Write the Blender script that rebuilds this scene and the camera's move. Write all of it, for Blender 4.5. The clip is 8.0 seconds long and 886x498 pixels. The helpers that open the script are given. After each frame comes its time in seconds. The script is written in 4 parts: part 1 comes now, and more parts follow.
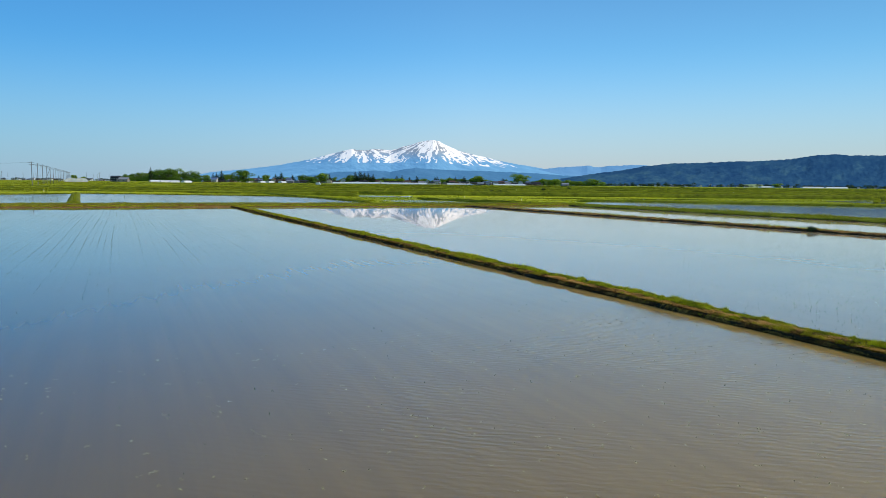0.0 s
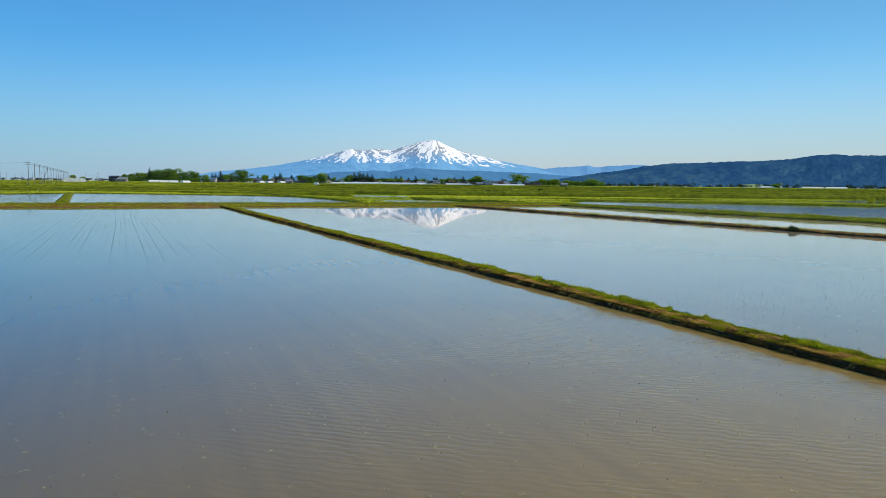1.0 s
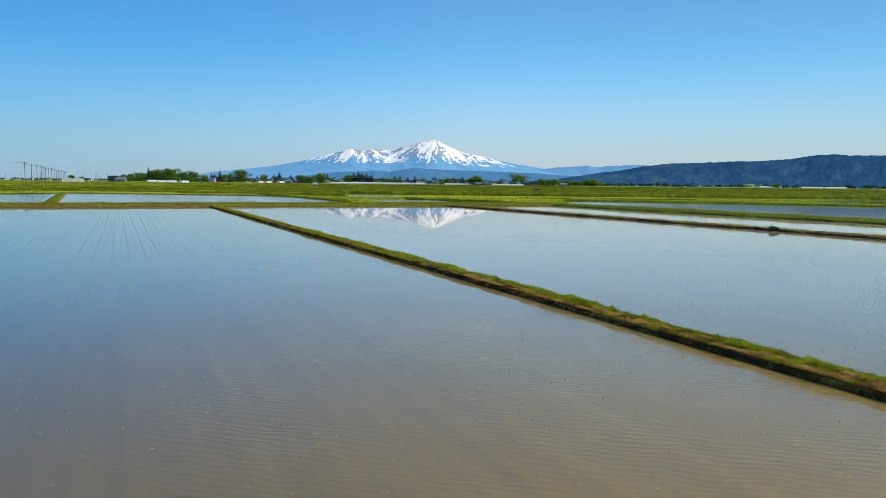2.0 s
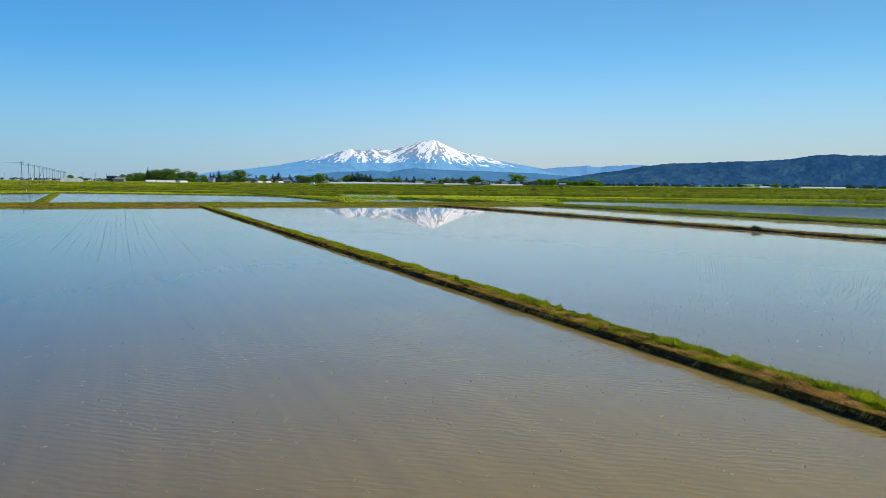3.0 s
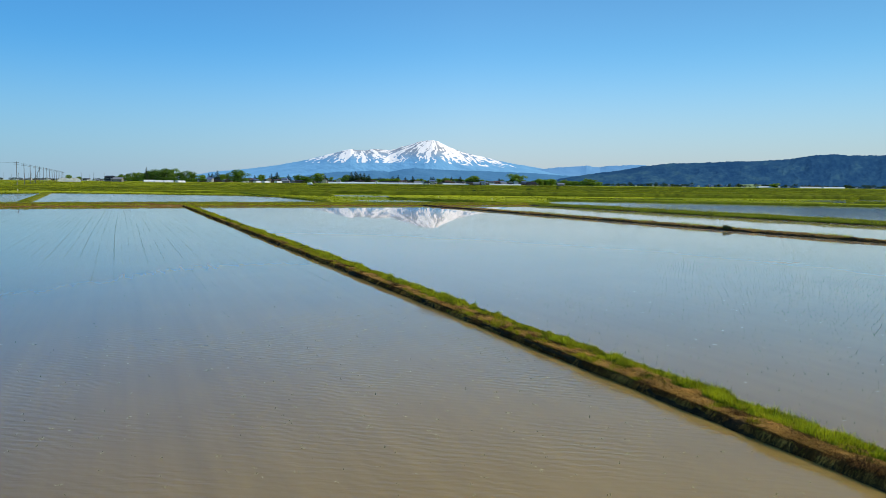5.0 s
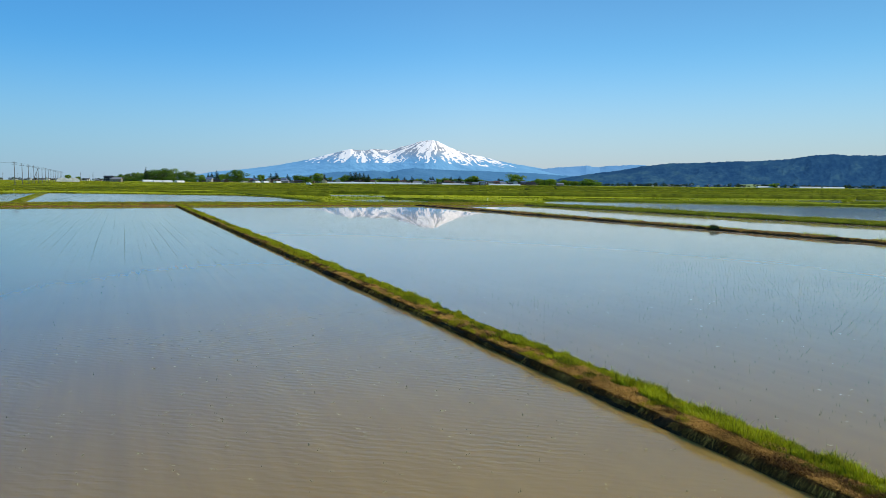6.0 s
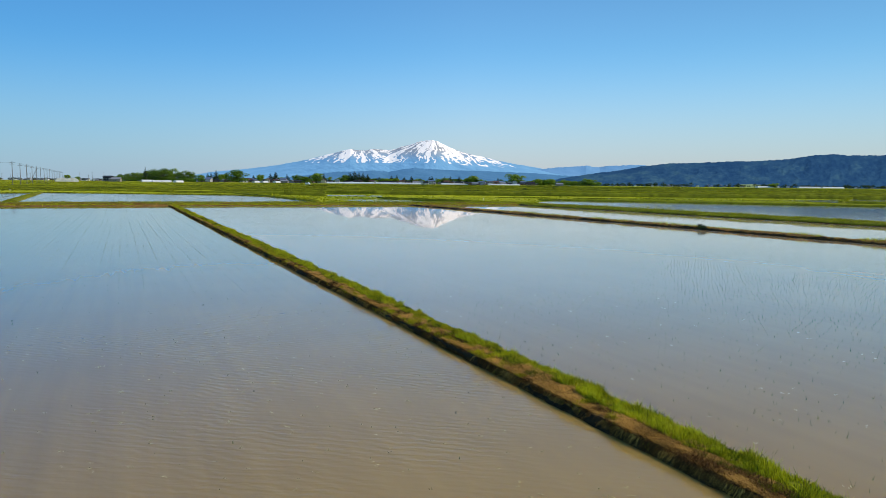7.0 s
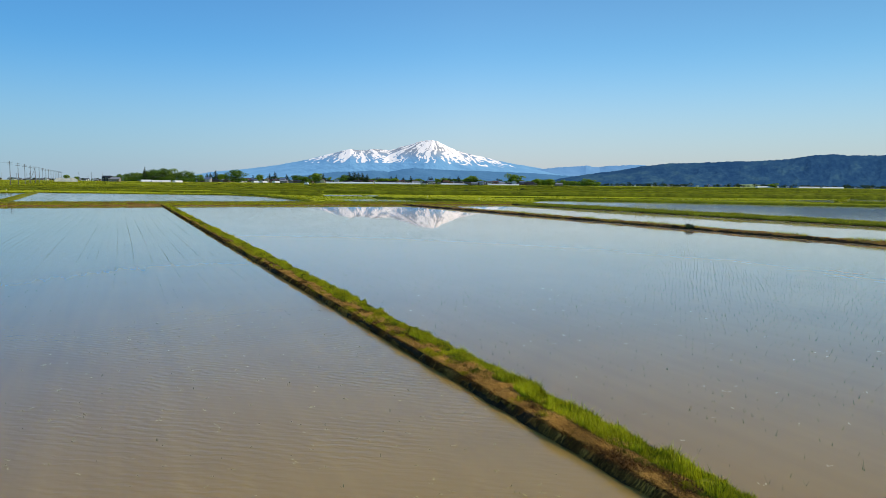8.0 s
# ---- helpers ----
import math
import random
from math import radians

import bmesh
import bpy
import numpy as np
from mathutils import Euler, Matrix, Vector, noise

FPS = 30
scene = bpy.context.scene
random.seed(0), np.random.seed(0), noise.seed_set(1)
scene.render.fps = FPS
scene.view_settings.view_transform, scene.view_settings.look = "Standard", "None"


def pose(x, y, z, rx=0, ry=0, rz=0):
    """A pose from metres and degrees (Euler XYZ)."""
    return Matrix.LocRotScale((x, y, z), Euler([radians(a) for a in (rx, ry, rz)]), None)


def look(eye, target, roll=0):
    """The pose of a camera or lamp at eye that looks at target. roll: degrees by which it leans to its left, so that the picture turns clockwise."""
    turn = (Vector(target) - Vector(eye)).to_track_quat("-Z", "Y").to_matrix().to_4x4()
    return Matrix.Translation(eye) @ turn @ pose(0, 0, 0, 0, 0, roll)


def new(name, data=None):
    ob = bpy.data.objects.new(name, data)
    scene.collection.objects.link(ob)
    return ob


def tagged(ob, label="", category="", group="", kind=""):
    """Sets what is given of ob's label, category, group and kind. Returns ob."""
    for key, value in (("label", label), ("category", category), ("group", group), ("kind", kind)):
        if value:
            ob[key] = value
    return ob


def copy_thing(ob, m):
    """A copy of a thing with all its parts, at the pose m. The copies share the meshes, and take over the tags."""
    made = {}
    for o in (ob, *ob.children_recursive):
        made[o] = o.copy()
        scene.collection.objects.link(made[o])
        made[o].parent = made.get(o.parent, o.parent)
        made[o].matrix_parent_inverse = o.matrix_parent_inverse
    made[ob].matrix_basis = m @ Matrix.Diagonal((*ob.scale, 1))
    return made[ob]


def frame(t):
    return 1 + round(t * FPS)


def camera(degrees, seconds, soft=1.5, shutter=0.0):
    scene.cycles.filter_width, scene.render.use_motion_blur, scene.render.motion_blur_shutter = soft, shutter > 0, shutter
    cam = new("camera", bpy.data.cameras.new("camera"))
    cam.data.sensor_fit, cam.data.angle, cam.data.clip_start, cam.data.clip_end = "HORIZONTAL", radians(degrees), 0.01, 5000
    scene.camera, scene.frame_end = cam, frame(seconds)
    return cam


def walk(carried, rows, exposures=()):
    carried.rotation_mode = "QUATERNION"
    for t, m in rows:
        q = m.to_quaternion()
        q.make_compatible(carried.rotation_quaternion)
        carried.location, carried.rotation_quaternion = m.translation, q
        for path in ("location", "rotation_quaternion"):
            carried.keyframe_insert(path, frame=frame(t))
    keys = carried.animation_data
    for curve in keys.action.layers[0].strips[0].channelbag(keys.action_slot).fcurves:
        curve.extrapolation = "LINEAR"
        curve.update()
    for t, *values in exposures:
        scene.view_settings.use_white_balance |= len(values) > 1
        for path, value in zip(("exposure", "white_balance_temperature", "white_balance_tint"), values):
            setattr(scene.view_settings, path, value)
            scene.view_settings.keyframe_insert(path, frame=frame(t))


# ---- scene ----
# Plan: x runs across the paddies, y along their bunds, z = 0 is the water of the two near paddies.
TURN = radians(24.2)          # the camera looks this far to the right of the bunds' direction
AHEAD = Vector((math.sin(TURN), math.cos(TURN), 0))
RIGHT = Vector((math.cos(TURN), -math.sin(TURN), 0))


def site(across, depth, z=0.0):
    """A place by its sideways slope and its depth as seen from the start of the path."""
    p = AHEAD * depth + RIGHT * (across * depth)
    return Vector((p.x, p.y, z))


# ---- camera ----
cam = camera(63.4, 8.0, soft=0.6)
PATH = [(0.0, 0.0, 0.0, 3.0), (1.0, 1.31, 0.03, 2.985), (2.0, 2.64, 0.02, 2.985), (3.0, 3.85, -0.01, 2.985), (4.0, 4.9, -0.02, 2.983),
        (5.0, 5.83, -0.04, 2.975), (6.0, 6.69, -0.06, 2.964), (7.0, 7.55, -0.06, 2.947), (8.0, 8.4, -0.04, 2.92)]
rows = []
for t, s, a, h in PATH:
    eye = RIGHT * s + AHEAD * a + Vector((0, 0, h))
    down = math.tan(radians(5.17))
    rows.append((t, look(eye, eye + AHEAD - Vector((0, 0, down)), 0.6)))
walk(cam, rows, [(0.0, 0.0, 6500, 10), (6.5, 0.0, 6500, 10), (7.0, 0.0, 6760, 13), (7.5, 0.0, 6640, 12), (8.0, 0.0, 6920, 14)])

# ---- sky and sun ----
SUN_UP, SUN_SIDE = radians(45), radians(92)      # height, and angle to the right of the view
sun_dir = AHEAD * math.cos(SUN_SIDE) + RIGHT * math.sin(SUN_SIDE)
sun_dir = Vector((sun_dir.x * math.cos(SUN_UP), sun_dir.y * math.cos(SUN_UP), math.sin(SUN_UP)))
world = bpy.data.worlds.new("world")
scene.world = world
world.use_nodes = True
wn = world.node_tree
sky = wn.nodes.new("ShaderNodeTexSky")
sky.sky_type, sky.sun_disc = "NISHITA", False
sky.sun_elevation, sky.sun_rotation = SUN_UP, -math.atan2(sun_dir.x, sun_dir.y)
sky.air_density, sky.dust_density, sky.ozone_density = 1.0, 0.8, 2.0
wn.nodes["Background"].inputs[1].default_value = 0.119
tint = wn.nodes.new("ShaderNodeMix")                # clear spring air, deep blue
tint.data_type, tint.blend_type = "RGBA", "MULTIPLY"
tint.inputs[0].default_value = 1.0
tint.inputs[7].default_value = (0.49, 1.0, 1.34, 1)
wn.links.new(sky.outputs[0], tint.inputs[6])
where = wn.nodes.new("ShaderNodeTexCoord")          # pale haze low over the whole horizon
split = wn.nodes.new("ShaderNodeSeparateXYZ")
wn.links.new(where.outputs["Generated"], split.inputs[0])
low = wn.nodes.new("ShaderNodeMapRange")
low.interpolation_type = "SMOOTHSTEP"
low.inputs[1].default_value, low.inputs[2].default_value = 0.19, -0.04
low.inputs[3].default_value, low.inputs[4].default_value = 0.0, 0.76
wn.links.new(split.outputs[2], low.inputs[0])
haze = wn.nodes.new("ShaderNodeMix")
haze.data_type = "RGBA"
haze.inputs[7].default_value = (5.0, 5.0, 6.05, 1)
wn.links.new(low.outputs[0], haze.inputs[0])
wn.links.new(tint.outputs[2], haze.inputs[6])
toward = wn.nodes.new("ShaderNodeVectorMath")       # the air is warmer on the sun's side, bluer away from it
toward.operation = "DOT_PRODUCT"
toward.inputs[1].default_value = Vector((sun_dir.x, sun_dir.y, 0)).normalized()
wn.links.new(where.outputs["Generated"], toward.inputs[0])
side = wn.nodes.new("ShaderNodeMapRange")
side.interpolation_type = "SMOOTHSTEP"
side.inputs[1].default_value, side.inputs[2].default_value = -0.75, 0.75
wn.links.new(toward.outputs["Value"], side.inputs[0])
warmth = wn.nodes.new("ShaderNodeValToRGB")
warmth.color_ramp.elements.new(0.5)
for stop, place, c in zip(warmth.color_ramp.elements, (0.0, 0.5, 1.0), ((0.66, 0.90, 0.985), (1.03, 0.975, 0.925), (0.975, 0.88, 0.78))):
    stop.position, stop.color = place, (*c, 1)
wn.links.new(side.outputs[0], warmth.inputs[0])
air = wn.nodes.new("ShaderNodeMix")
air.data_type, air.blend_type = "RGBA", "MULTIPLY"
air.inputs[0].default_value = 1.0
wn.links.new(haze.outputs[2], air.inputs[6])
wn.links.new(warmth.outputs[0], air.inputs[7])
wn.links.new(air.outputs[2], wn.nodes["Background"].inputs[0])
sun = new("sun", bpy.data.lights.new("sun", "SUN"))
sun.data.energy, sun.data.angle, sun.data.color = 4.4, radians(0.5), (1.0, 0.93, 0.8)
sun.matrix_world = look(sun_dir * 100, (0, 0, 0))


# ---- materials ----
def material(name, base, rough=0.8, metal=0.0):
    m = bpy.data.materials.new(name)
    m.use_nodes = True
    b = m.node_tree.nodes["Principled BSDF"]
    b.inputs["Base Color"].default_value = (*base, 1)
    b.inputs["Roughness"].default_value = rough
    b.inputs["Metallic"].default_value = metal
    return m, m.node_tree, b


def noise_node(nt, scale, detail=4, vector=None, rough=0.55):
    n = nt.nodes.new("ShaderNodeTexNoise")
    n.inputs["Scale"].default_value, n.inputs["Detail"].default_value = scale, detail
    n.inputs["Roughness"].default_value = rough
    if vector is not None:
        nt.links.new(vector, n.inputs["Vector"])
    return n


def coords(nt, scale=(1, 1, 1), turn=0.0, world_space=True):
    c = nt.nodes.new("ShaderNodeNewGeometry") if world_space else nt.nodes.new("ShaderNodeTexCoord")
    m = nt.nodes.new("ShaderNodeMapping")
    m.inputs["Scale"].default_value = scale
    m.inputs["Rotation"].default_value = (0, 0, turn)
    nt.links.new(c.outputs["Position" if world_space else "Object"], m.inputs["Vector"])
    return m.outputs[0]


def ramp(nt, fac, stops):
    r = nt.nodes.new("ShaderNodeValToRGB")
    e = r.color_ramp.elements
    while len(e) < len(stops):
        e.new(0.5)
    for el, (pos, c) in zip(e, stops):
        el.position, el.color = pos, (*c, 1)
    nt.links.new(fac, r.inputs[0])
    return r.outputs[0]


def mix(nt, fac, a, b, kind="MIX"):
    m = nt.nodes.new("ShaderNodeMix")
    m.data_type, m.blend_type = "RGBA", kind
    for socket, value in ((m.inputs[0], fac), (m.inputs[6], a), (m.inputs[7], b)):
        if isinstance(value, (int, float)):
            socket.default_value = value
        elif isinstance(value, tuple):
            socket.default_value = (*value, 1)
        else:
            nt.links.new(value, socket)
    return m.outputs[2]


def calc(nt, op, a, b=0.0, c=0.0):
    m = nt.nodes.new("ShaderNodeMath")
    m.operation = op
    for socket, value in zip(m.inputs, (a, b, c)):
        if isinstance(value, (int, float)):
            socket.default_value = value
        else:
            nt.links.new(value, socket)
    return m.outputs[0]


def bump(nt, bsdf, height, strength, distance):
    b = nt.nodes.new("ShaderNodeBump")
    b.inputs["Strength"].default_value, b.inputs["Distance"].default_value = strength, distance
    nt.links.new(height, b.inputs["Height"])
    nt.links.new(b.outputs[0], bsdf.inputs["Normal"])


def grained(name, low, high, scale, rough=0.85, big=0.15, depth=0.01, mid=None):
    """A surface with colour at two scales and fine relief."""
    m, nt, b = material(name, low, rough)
    co = coords(nt)
    fine, wide = noise_node(nt, scale, 6, co), noise_node(nt, scale * big, 3, co)
    mixed = calc(nt, "ADD", calc(nt, "MULTIPLY", fine.outputs[0], 0.6), calc(nt, "MULTIPLY", wide.outputs[0], 0.4))
    stops = [(0.36, low), (0.64, high)] if mid is None else [(0.36, low), (0.5, mid), (0.64, high)]
    nt.links.new(ramp(nt, mixed, stops), b.inputs["Base Color"])
    b.inputs["Specular IOR Level"].default_value = 0.05
    if depth:
        bump(nt, b, fine.outputs[0], 0.6, depth)
    return m


def leafy(name, dark, light, rough=0.55, shine=0.35):
    """Blades and leaves, each its own tone."""
    m, nt, b = material(name, dark, rough)
    g = nt.nodes.new("ShaderNodeNewGeometry")
    wide = noise_node(nt, 2.6, 4, coords(nt))
    tone = calc(nt, "ADD", calc(nt, "MULTIPLY", g.outputs["Random Per Island"], 0.5), calc(nt, "MULTIPLY", wide.outputs[0], 0.6))
    c = ramp(nt, tone, [(0.27, dark), (0.52, tuple((a + b) * 0.5 for a, b in zip(dark, light))), (0.8, light)])
    nt.links.new(c, b.inputs["Base Color"])
    b.inputs["Specular IOR Level"].default_value = 0.12
    t = nt.nodes.new("ShaderNodeBsdfTranslucent")
    nt.links.new(c, t.inputs[0])
    s = nt.nodes.new("ShaderNodeMixShader")
    s.inputs[0].default_value = shine
    nt.links.new(b.outputs[0], s.inputs[1])
    nt.links.new(t.outputs[0], s.inputs[2])
    nt.links.new(s.outputs[0], nt.nodes["Material Output"].inputs[0])
    return m


def water_material(name, mud_a, mud_b, rough=0.0, ripple=0.0034, gloss=0.5, deep=False, far_sheen=False):
    """Still, silty paddy water over mud: a clear surface with wind ripples in patches, over wet mud with a dull shine."""
    m, nt, b = material(name, mud_a, 0.62)
    b.inputs["Specular IOR Level"].default_value = 0.06
    b.inputs["Coat Weight"].default_value, b.inputs["Coat Roughness"].default_value = 1.0, rough
    b.inputs["Coat IOR"].default_value = 1.45 if gloss > 0.4 else 1.3
    co = coords(nt)
    clouds = noise_node(nt, 0.35, 5, co)
    tracks = noise_node(nt, 1.0, 3, coords(nt, (3.3, 0.12, 1)))
    tone = calc(nt, "ADD", calc(nt, "MULTIPLY", clouds.outputs[0], 0.6), calc(nt, "MULTIPLY", tracks.outputs[0], 0.4))
    mud = ramp(nt, tone, [(0.35, mud_a), (0.65, mud_b)])
    xyz = nt.nodes.new("ShaderNodeSeparateXYZ")
    nt.links.new(co, xyz.inputs[0])
    if deep:                                              # mud painted darker away from the bund, for dimmer light on that side
        depth = nt.nodes.new("ShaderNodeMapRange")
        depth.inputs[1].default_value, depth.inputs[2].default_value = 10.0, -1.0
        nt.links.new(calc(nt, "ADD", xyz.outputs[0], calc(nt, "MULTIPLY", tracks.outputs[0], 3.0)), depth.inputs[0])
        mud = mix(nt, depth.outputs[0], mud, (0.088, 0.066, 0.033))
    if far_sheen:                                              # mud painted paler towards the far end, standing in for reflected sky
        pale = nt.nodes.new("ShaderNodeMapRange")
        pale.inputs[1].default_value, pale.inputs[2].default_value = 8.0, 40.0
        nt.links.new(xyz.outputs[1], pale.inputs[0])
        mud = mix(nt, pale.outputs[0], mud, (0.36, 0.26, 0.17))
    nt.links.new(mud, b.inputs["Base Color"])
    b.subsurface_method = "BURLEY"                        # silt in the water spreads the light about a hand's width
    b.inputs["Subsurface Weight"].default_value = 0.75
    b.inputs["Subsurface Radius"].default_value = (1.0, 0.8, 0.45)
    b.inputs["Subsurface Scale"].default_value = 0.16
    # two trains of wind ripples cross one stretch of the near paddy; elsewhere it lies calm
    trains = []
    for turn, scale, bend, wide in ((22, 2.4, 7.0, 0.8), (8, 3.9, 9.0, 1.2)):
        w = nt.nodes.new("ShaderNodeTexWave")
        w.wave_type, w.bands_direction = "BANDS", "Y"
        w.inputs["Scale"].default_value, w.inputs["Distortion"].default_value = scale, bend
        w.inputs["Detail"].default_value, w.inputs["Detail Scale"].default_value = 3.5, wide
        nt.links.new(coords(nt, (0.8, 1, 1), TURN + radians(turn)), w.inputs["Vector"])
        trains.append(w.outputs["Fac"])
    far = nt.nodes.new("ShaderNodeVectorMath")
    far.operation = "DISTANCE"
    far.inputs[1].default_value = (8.3, 8.0, 0)
    nt.links.new(co, far.inputs[0])
    near = nt.nodes.new("ShaderNodeMapRange")
    near.interpolation_type = "SMOOTHSTEP"
    near.inputs[1].default_value, near.inputs[2].default_value = 9.6, 3.5
    nt.links.new(far.outputs["Value"], near.inputs[0])
    lee = nt.nodes.new("ShaderNodeMapRange")              # the water lies calmer beside the bund
    lee.interpolation_type = "SMOOTHSTEP"
    lee.inputs[1].default_value, lee.inputs[2].default_value = 12.2, 11.9
    lee.inputs[3].default_value = 0.5 if deep else 0.0
    nt.links.new(xyz.outputs[0], lee.inputs[0])
    patch = ramp(nt, noise_node(nt, 0.42, 4, co).outputs[0], [(0.36, (0.12, 0.12, 0.12)), (0.6, (1, 1, 1))])
    swell = calc(nt, "ADD", trains[0], calc(nt, "MULTIPLY", trains[1], 0.45))
    fine = noise_node(nt, 1.2, 2, coords(nt, (0.35, 1.0, 1), TURN))
    h = calc(nt, "ADD", calc(nt, "MULTIPLY", calc(nt, "MULTIPLY", swell, patch), calc(nt, "MULTIPLY", near.outputs[0], lee.outputs[0])), calc(nt, "MULTIPLY", fine.outputs[0], 0.06))
    bump(nt, b, h, 1.0, ripple)
    nt.links.new(b.inputs["Normal"].links[0].from_socket, b.inputs["Coat Normal"])
    return m


WATER = water_material("paddy_water", (0.215, 0.14, 0.037), (0.25, 0.166, 0.047), 0.03, 0.0021, 0.5, True)
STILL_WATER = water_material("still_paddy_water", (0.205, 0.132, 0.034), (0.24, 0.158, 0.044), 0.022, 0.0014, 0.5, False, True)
SHALLOW = water_material("shallow_paddy_water", (0.235, 0.17, 0.08), (0.275, 0.2, 0.1), 0.11, 0.0009)
RUFFLED = water_material("ruffled_paddy_water", (0.145, 0.145, 0.062), (0.17, 0.17, 0.078), 0.065, 0.001, 0.36)
DULL_WATER = water_material("dull_paddy_water", (0.2, 0.19, 0.10), (0.24, 0.23, 0.13), 0.2)
# wet soil, its colour darkened further for shade on the bunds' water side
SOIL = grained("shaded_wet_soil", (0.006, 0.005, 0.003), (0.036, 0.025, 0.012), 14, 0.8, 0.12, 0.03)
DRY_SOIL = grained("dry_soil", (0.08, 0.042, 0.014), (0.24, 0.135, 0.045), 14, 0.9, 0.12, 0.03)
VERGE = grained("track_verge", (0.12, 0.055, 0.014), (0.15, 0.17, 0.01), 1.3, 0.95, 0.25, 0.05, (0.1, 0.075, 0.01))
GRASS_BED = grained("grass_bed", (0.035, 0.042, 0.005), (0.2, 0.215, 0.012), 5, 0.9, 0.1, 0.05, (0.105, 0.12, 0.008))
def field_material(name, low, mid, high):
    """Far crops: streaks that lie along the cross banks over a fine mottle."""
    m, nt, b = material(name, mid, 0.95)
    b.inputs["Specular IOR Level"].default_value = 0.05
    streak = noise_node(nt, 1.0, 4, coords(nt, (0.025, 0.22, 1)), 0.65)
    mottle = noise_node(nt, 0.8, 5, coords(nt))
    parcel = noise_node(nt, 1.0, 5, coords(nt, (0.004, 0.016, 1)), 0.75)
    v = calc(nt, "ADD", calc(nt, "MULTIPLY", streak.outputs[0], 0.35), calc(nt, "MULTIPLY", mottle.outputs[0], 0.2))
    v = calc(nt, "ADD", v, calc(nt, "MULTIPLY", parcel.outputs[0], 0.45))
    nt.links.new(ramp(nt, v, [(0.41, low), (0.5, mid), (0.6, high)]), b.inputs["Base Color"])
    bump(nt, b, mottle.outputs[0], 0.6, 0.1)
    return m


FIELD = field_material("far_field", (0.035, 0.055, 0.003), (0.22, 0.25, 0.007), (0.44, 0.44, 0.013))
GRASS = leafy("grass_blade", (0.035, 0.058, 0.003), (0.60, 0.60, 0.018))
BANK_GRASS = leafy("bank_grass_blade", (0.045, 0.065, 0.003), (0.42, 0.43, 0.015))
CROP = leafy("crop_blade", (0.10, 0.125, 0.004), (0.43, 0.43, 0.012))
DARK_GRASS = leafy("rush_blade", (0.015, 0.03, 0.003), (0.13, 0.17, 0.008))
YELLOW_GRASS = leafy("yellow_grass_blade", (0.10, 0.10, 0.004), (0.54, 0.49, 0.018))
STRAW = leafy("dry_grass_blade", (0.09, 0.04, 0.008), (0.70, 0.40, 0.09), 0.7, 0.15)
PALE_STRAW = leafy("pale_straw", (0.35, 0.3, 0.14), (0.62, 0.56, 0.32), 0.6, 0.1)
WILTED = leafy("wilted_leaf", (0.16, 0.13, 0.04), (0.36, 0.31, 0.12), 0.6, 0.1)
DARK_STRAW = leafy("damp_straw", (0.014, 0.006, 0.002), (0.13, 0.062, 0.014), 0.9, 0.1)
SEEDLING = leafy("rice_seedling", (0.03, 0.075, 0.02), (0.08, 0.15, 0.04))
LEAF = leafy("tree_leaf", (0.03, 0.072, 0.009), (0.15, 0.26, 0.025))
LEAF_LIGHT = leafy("young_tree_leaf", (0.065, 0.13, 0.012), (0.24, 0.36, 0.032))
LEAF_DARK = leafy("conifer_needle", (0.008, 0.022, 0.008), (0.035, 0.065, 0.016))
BARK = grained("bark", (0.05, 0.035, 0.02), (0.13, 0.095, 0.06), 6)
CONCRETE = grained("pole_concrete", (0.10, 0.10, 0.10), (0.17, 0.17, 0.165), 3, 0.8)
STEEL = grained("dark_steel", (0.05, 0.05, 0.055), (0.1, 0.1, 0.11), 4, 0.5, 0.1, 0.0)


# ---- building helpers ----
def part(name, bm, mat, parent=None, label=""):
    me = bpy.data.meshes.new(name)
    if isinstance(bm, tuple):
        me.from_pydata(*bm)
    else:
        bm.to_mesh(me)
        bm.free()
    for m in mat if isinstance(mat, list) else [mat]:
        me.materials.append(m)
    ob = new(name, me)
    if parent is not None:
        ob.parent = parent
    if label:
        ob["label"] = label
    return ob


def raw_mesh(name, verts, faces, mat, parent=None, smooth=False, index=None):
    """A mesh from arrays; all faces have the same number of corners."""
    me = bpy.data.meshes.new(name)
    verts, faces = np.asarray(verts, np.float32), np.asarray(faces, np.int32)
    n, k = faces.shape
    me.vertices.add(len(verts)), me.loops.add(n * k), me.polygons.add(n)
    me.vertices.foreach_set("co", verts.ravel())
    me.loops.foreach_set("vertex_index", faces.ravel())
    me.polygons.foreach_set("loop_start", np.arange(n, dtype=np.int32) * k)
    if smooth:
        me.polygons.foreach_set("use_smooth", np.ones(n, bool))
    for m in mat if isinstance(mat, list) else [mat]:
        me.materials.append(m)
    if index is not None:
        me.polygons.foreach_set("material_index", np.asarray(index, np.int32))
    me.update(calc_edges=True)
    ob = new(name, me)
    if parent is not None:
        ob.parent = parent
    return ob


def box(bm, x0, y0, z0, x1, y1, z1):
    g = bmesh.ops.create_cube(bm, size=1)["verts"]
    for v in g:
        v.co = Vector(((x0 + x1) / 2 + v.co.x * (x1 - x0), (y0 + y1) / 2 + v.co.y * (y1 - y0), (z0 + z1) / 2 + v.co.z * (z1 - z0)))
    return g


def rod(bm, a, b, r0, r1=None, sides=8):
    a, b = Vector(a), Vector(b)
    m = Matrix.Translation((a + b) / 2) @ (b - a).to_track_quat("Z", "Y").to_matrix().to_4x4()
    return bmesh.ops.create_cone(bm, cap_ends=True, segments=sides, radius1=r0, radius2=r0 if r1 is None else r1, depth=(b - a).length, matrix=m)


rng = np.random.default_rng(7)


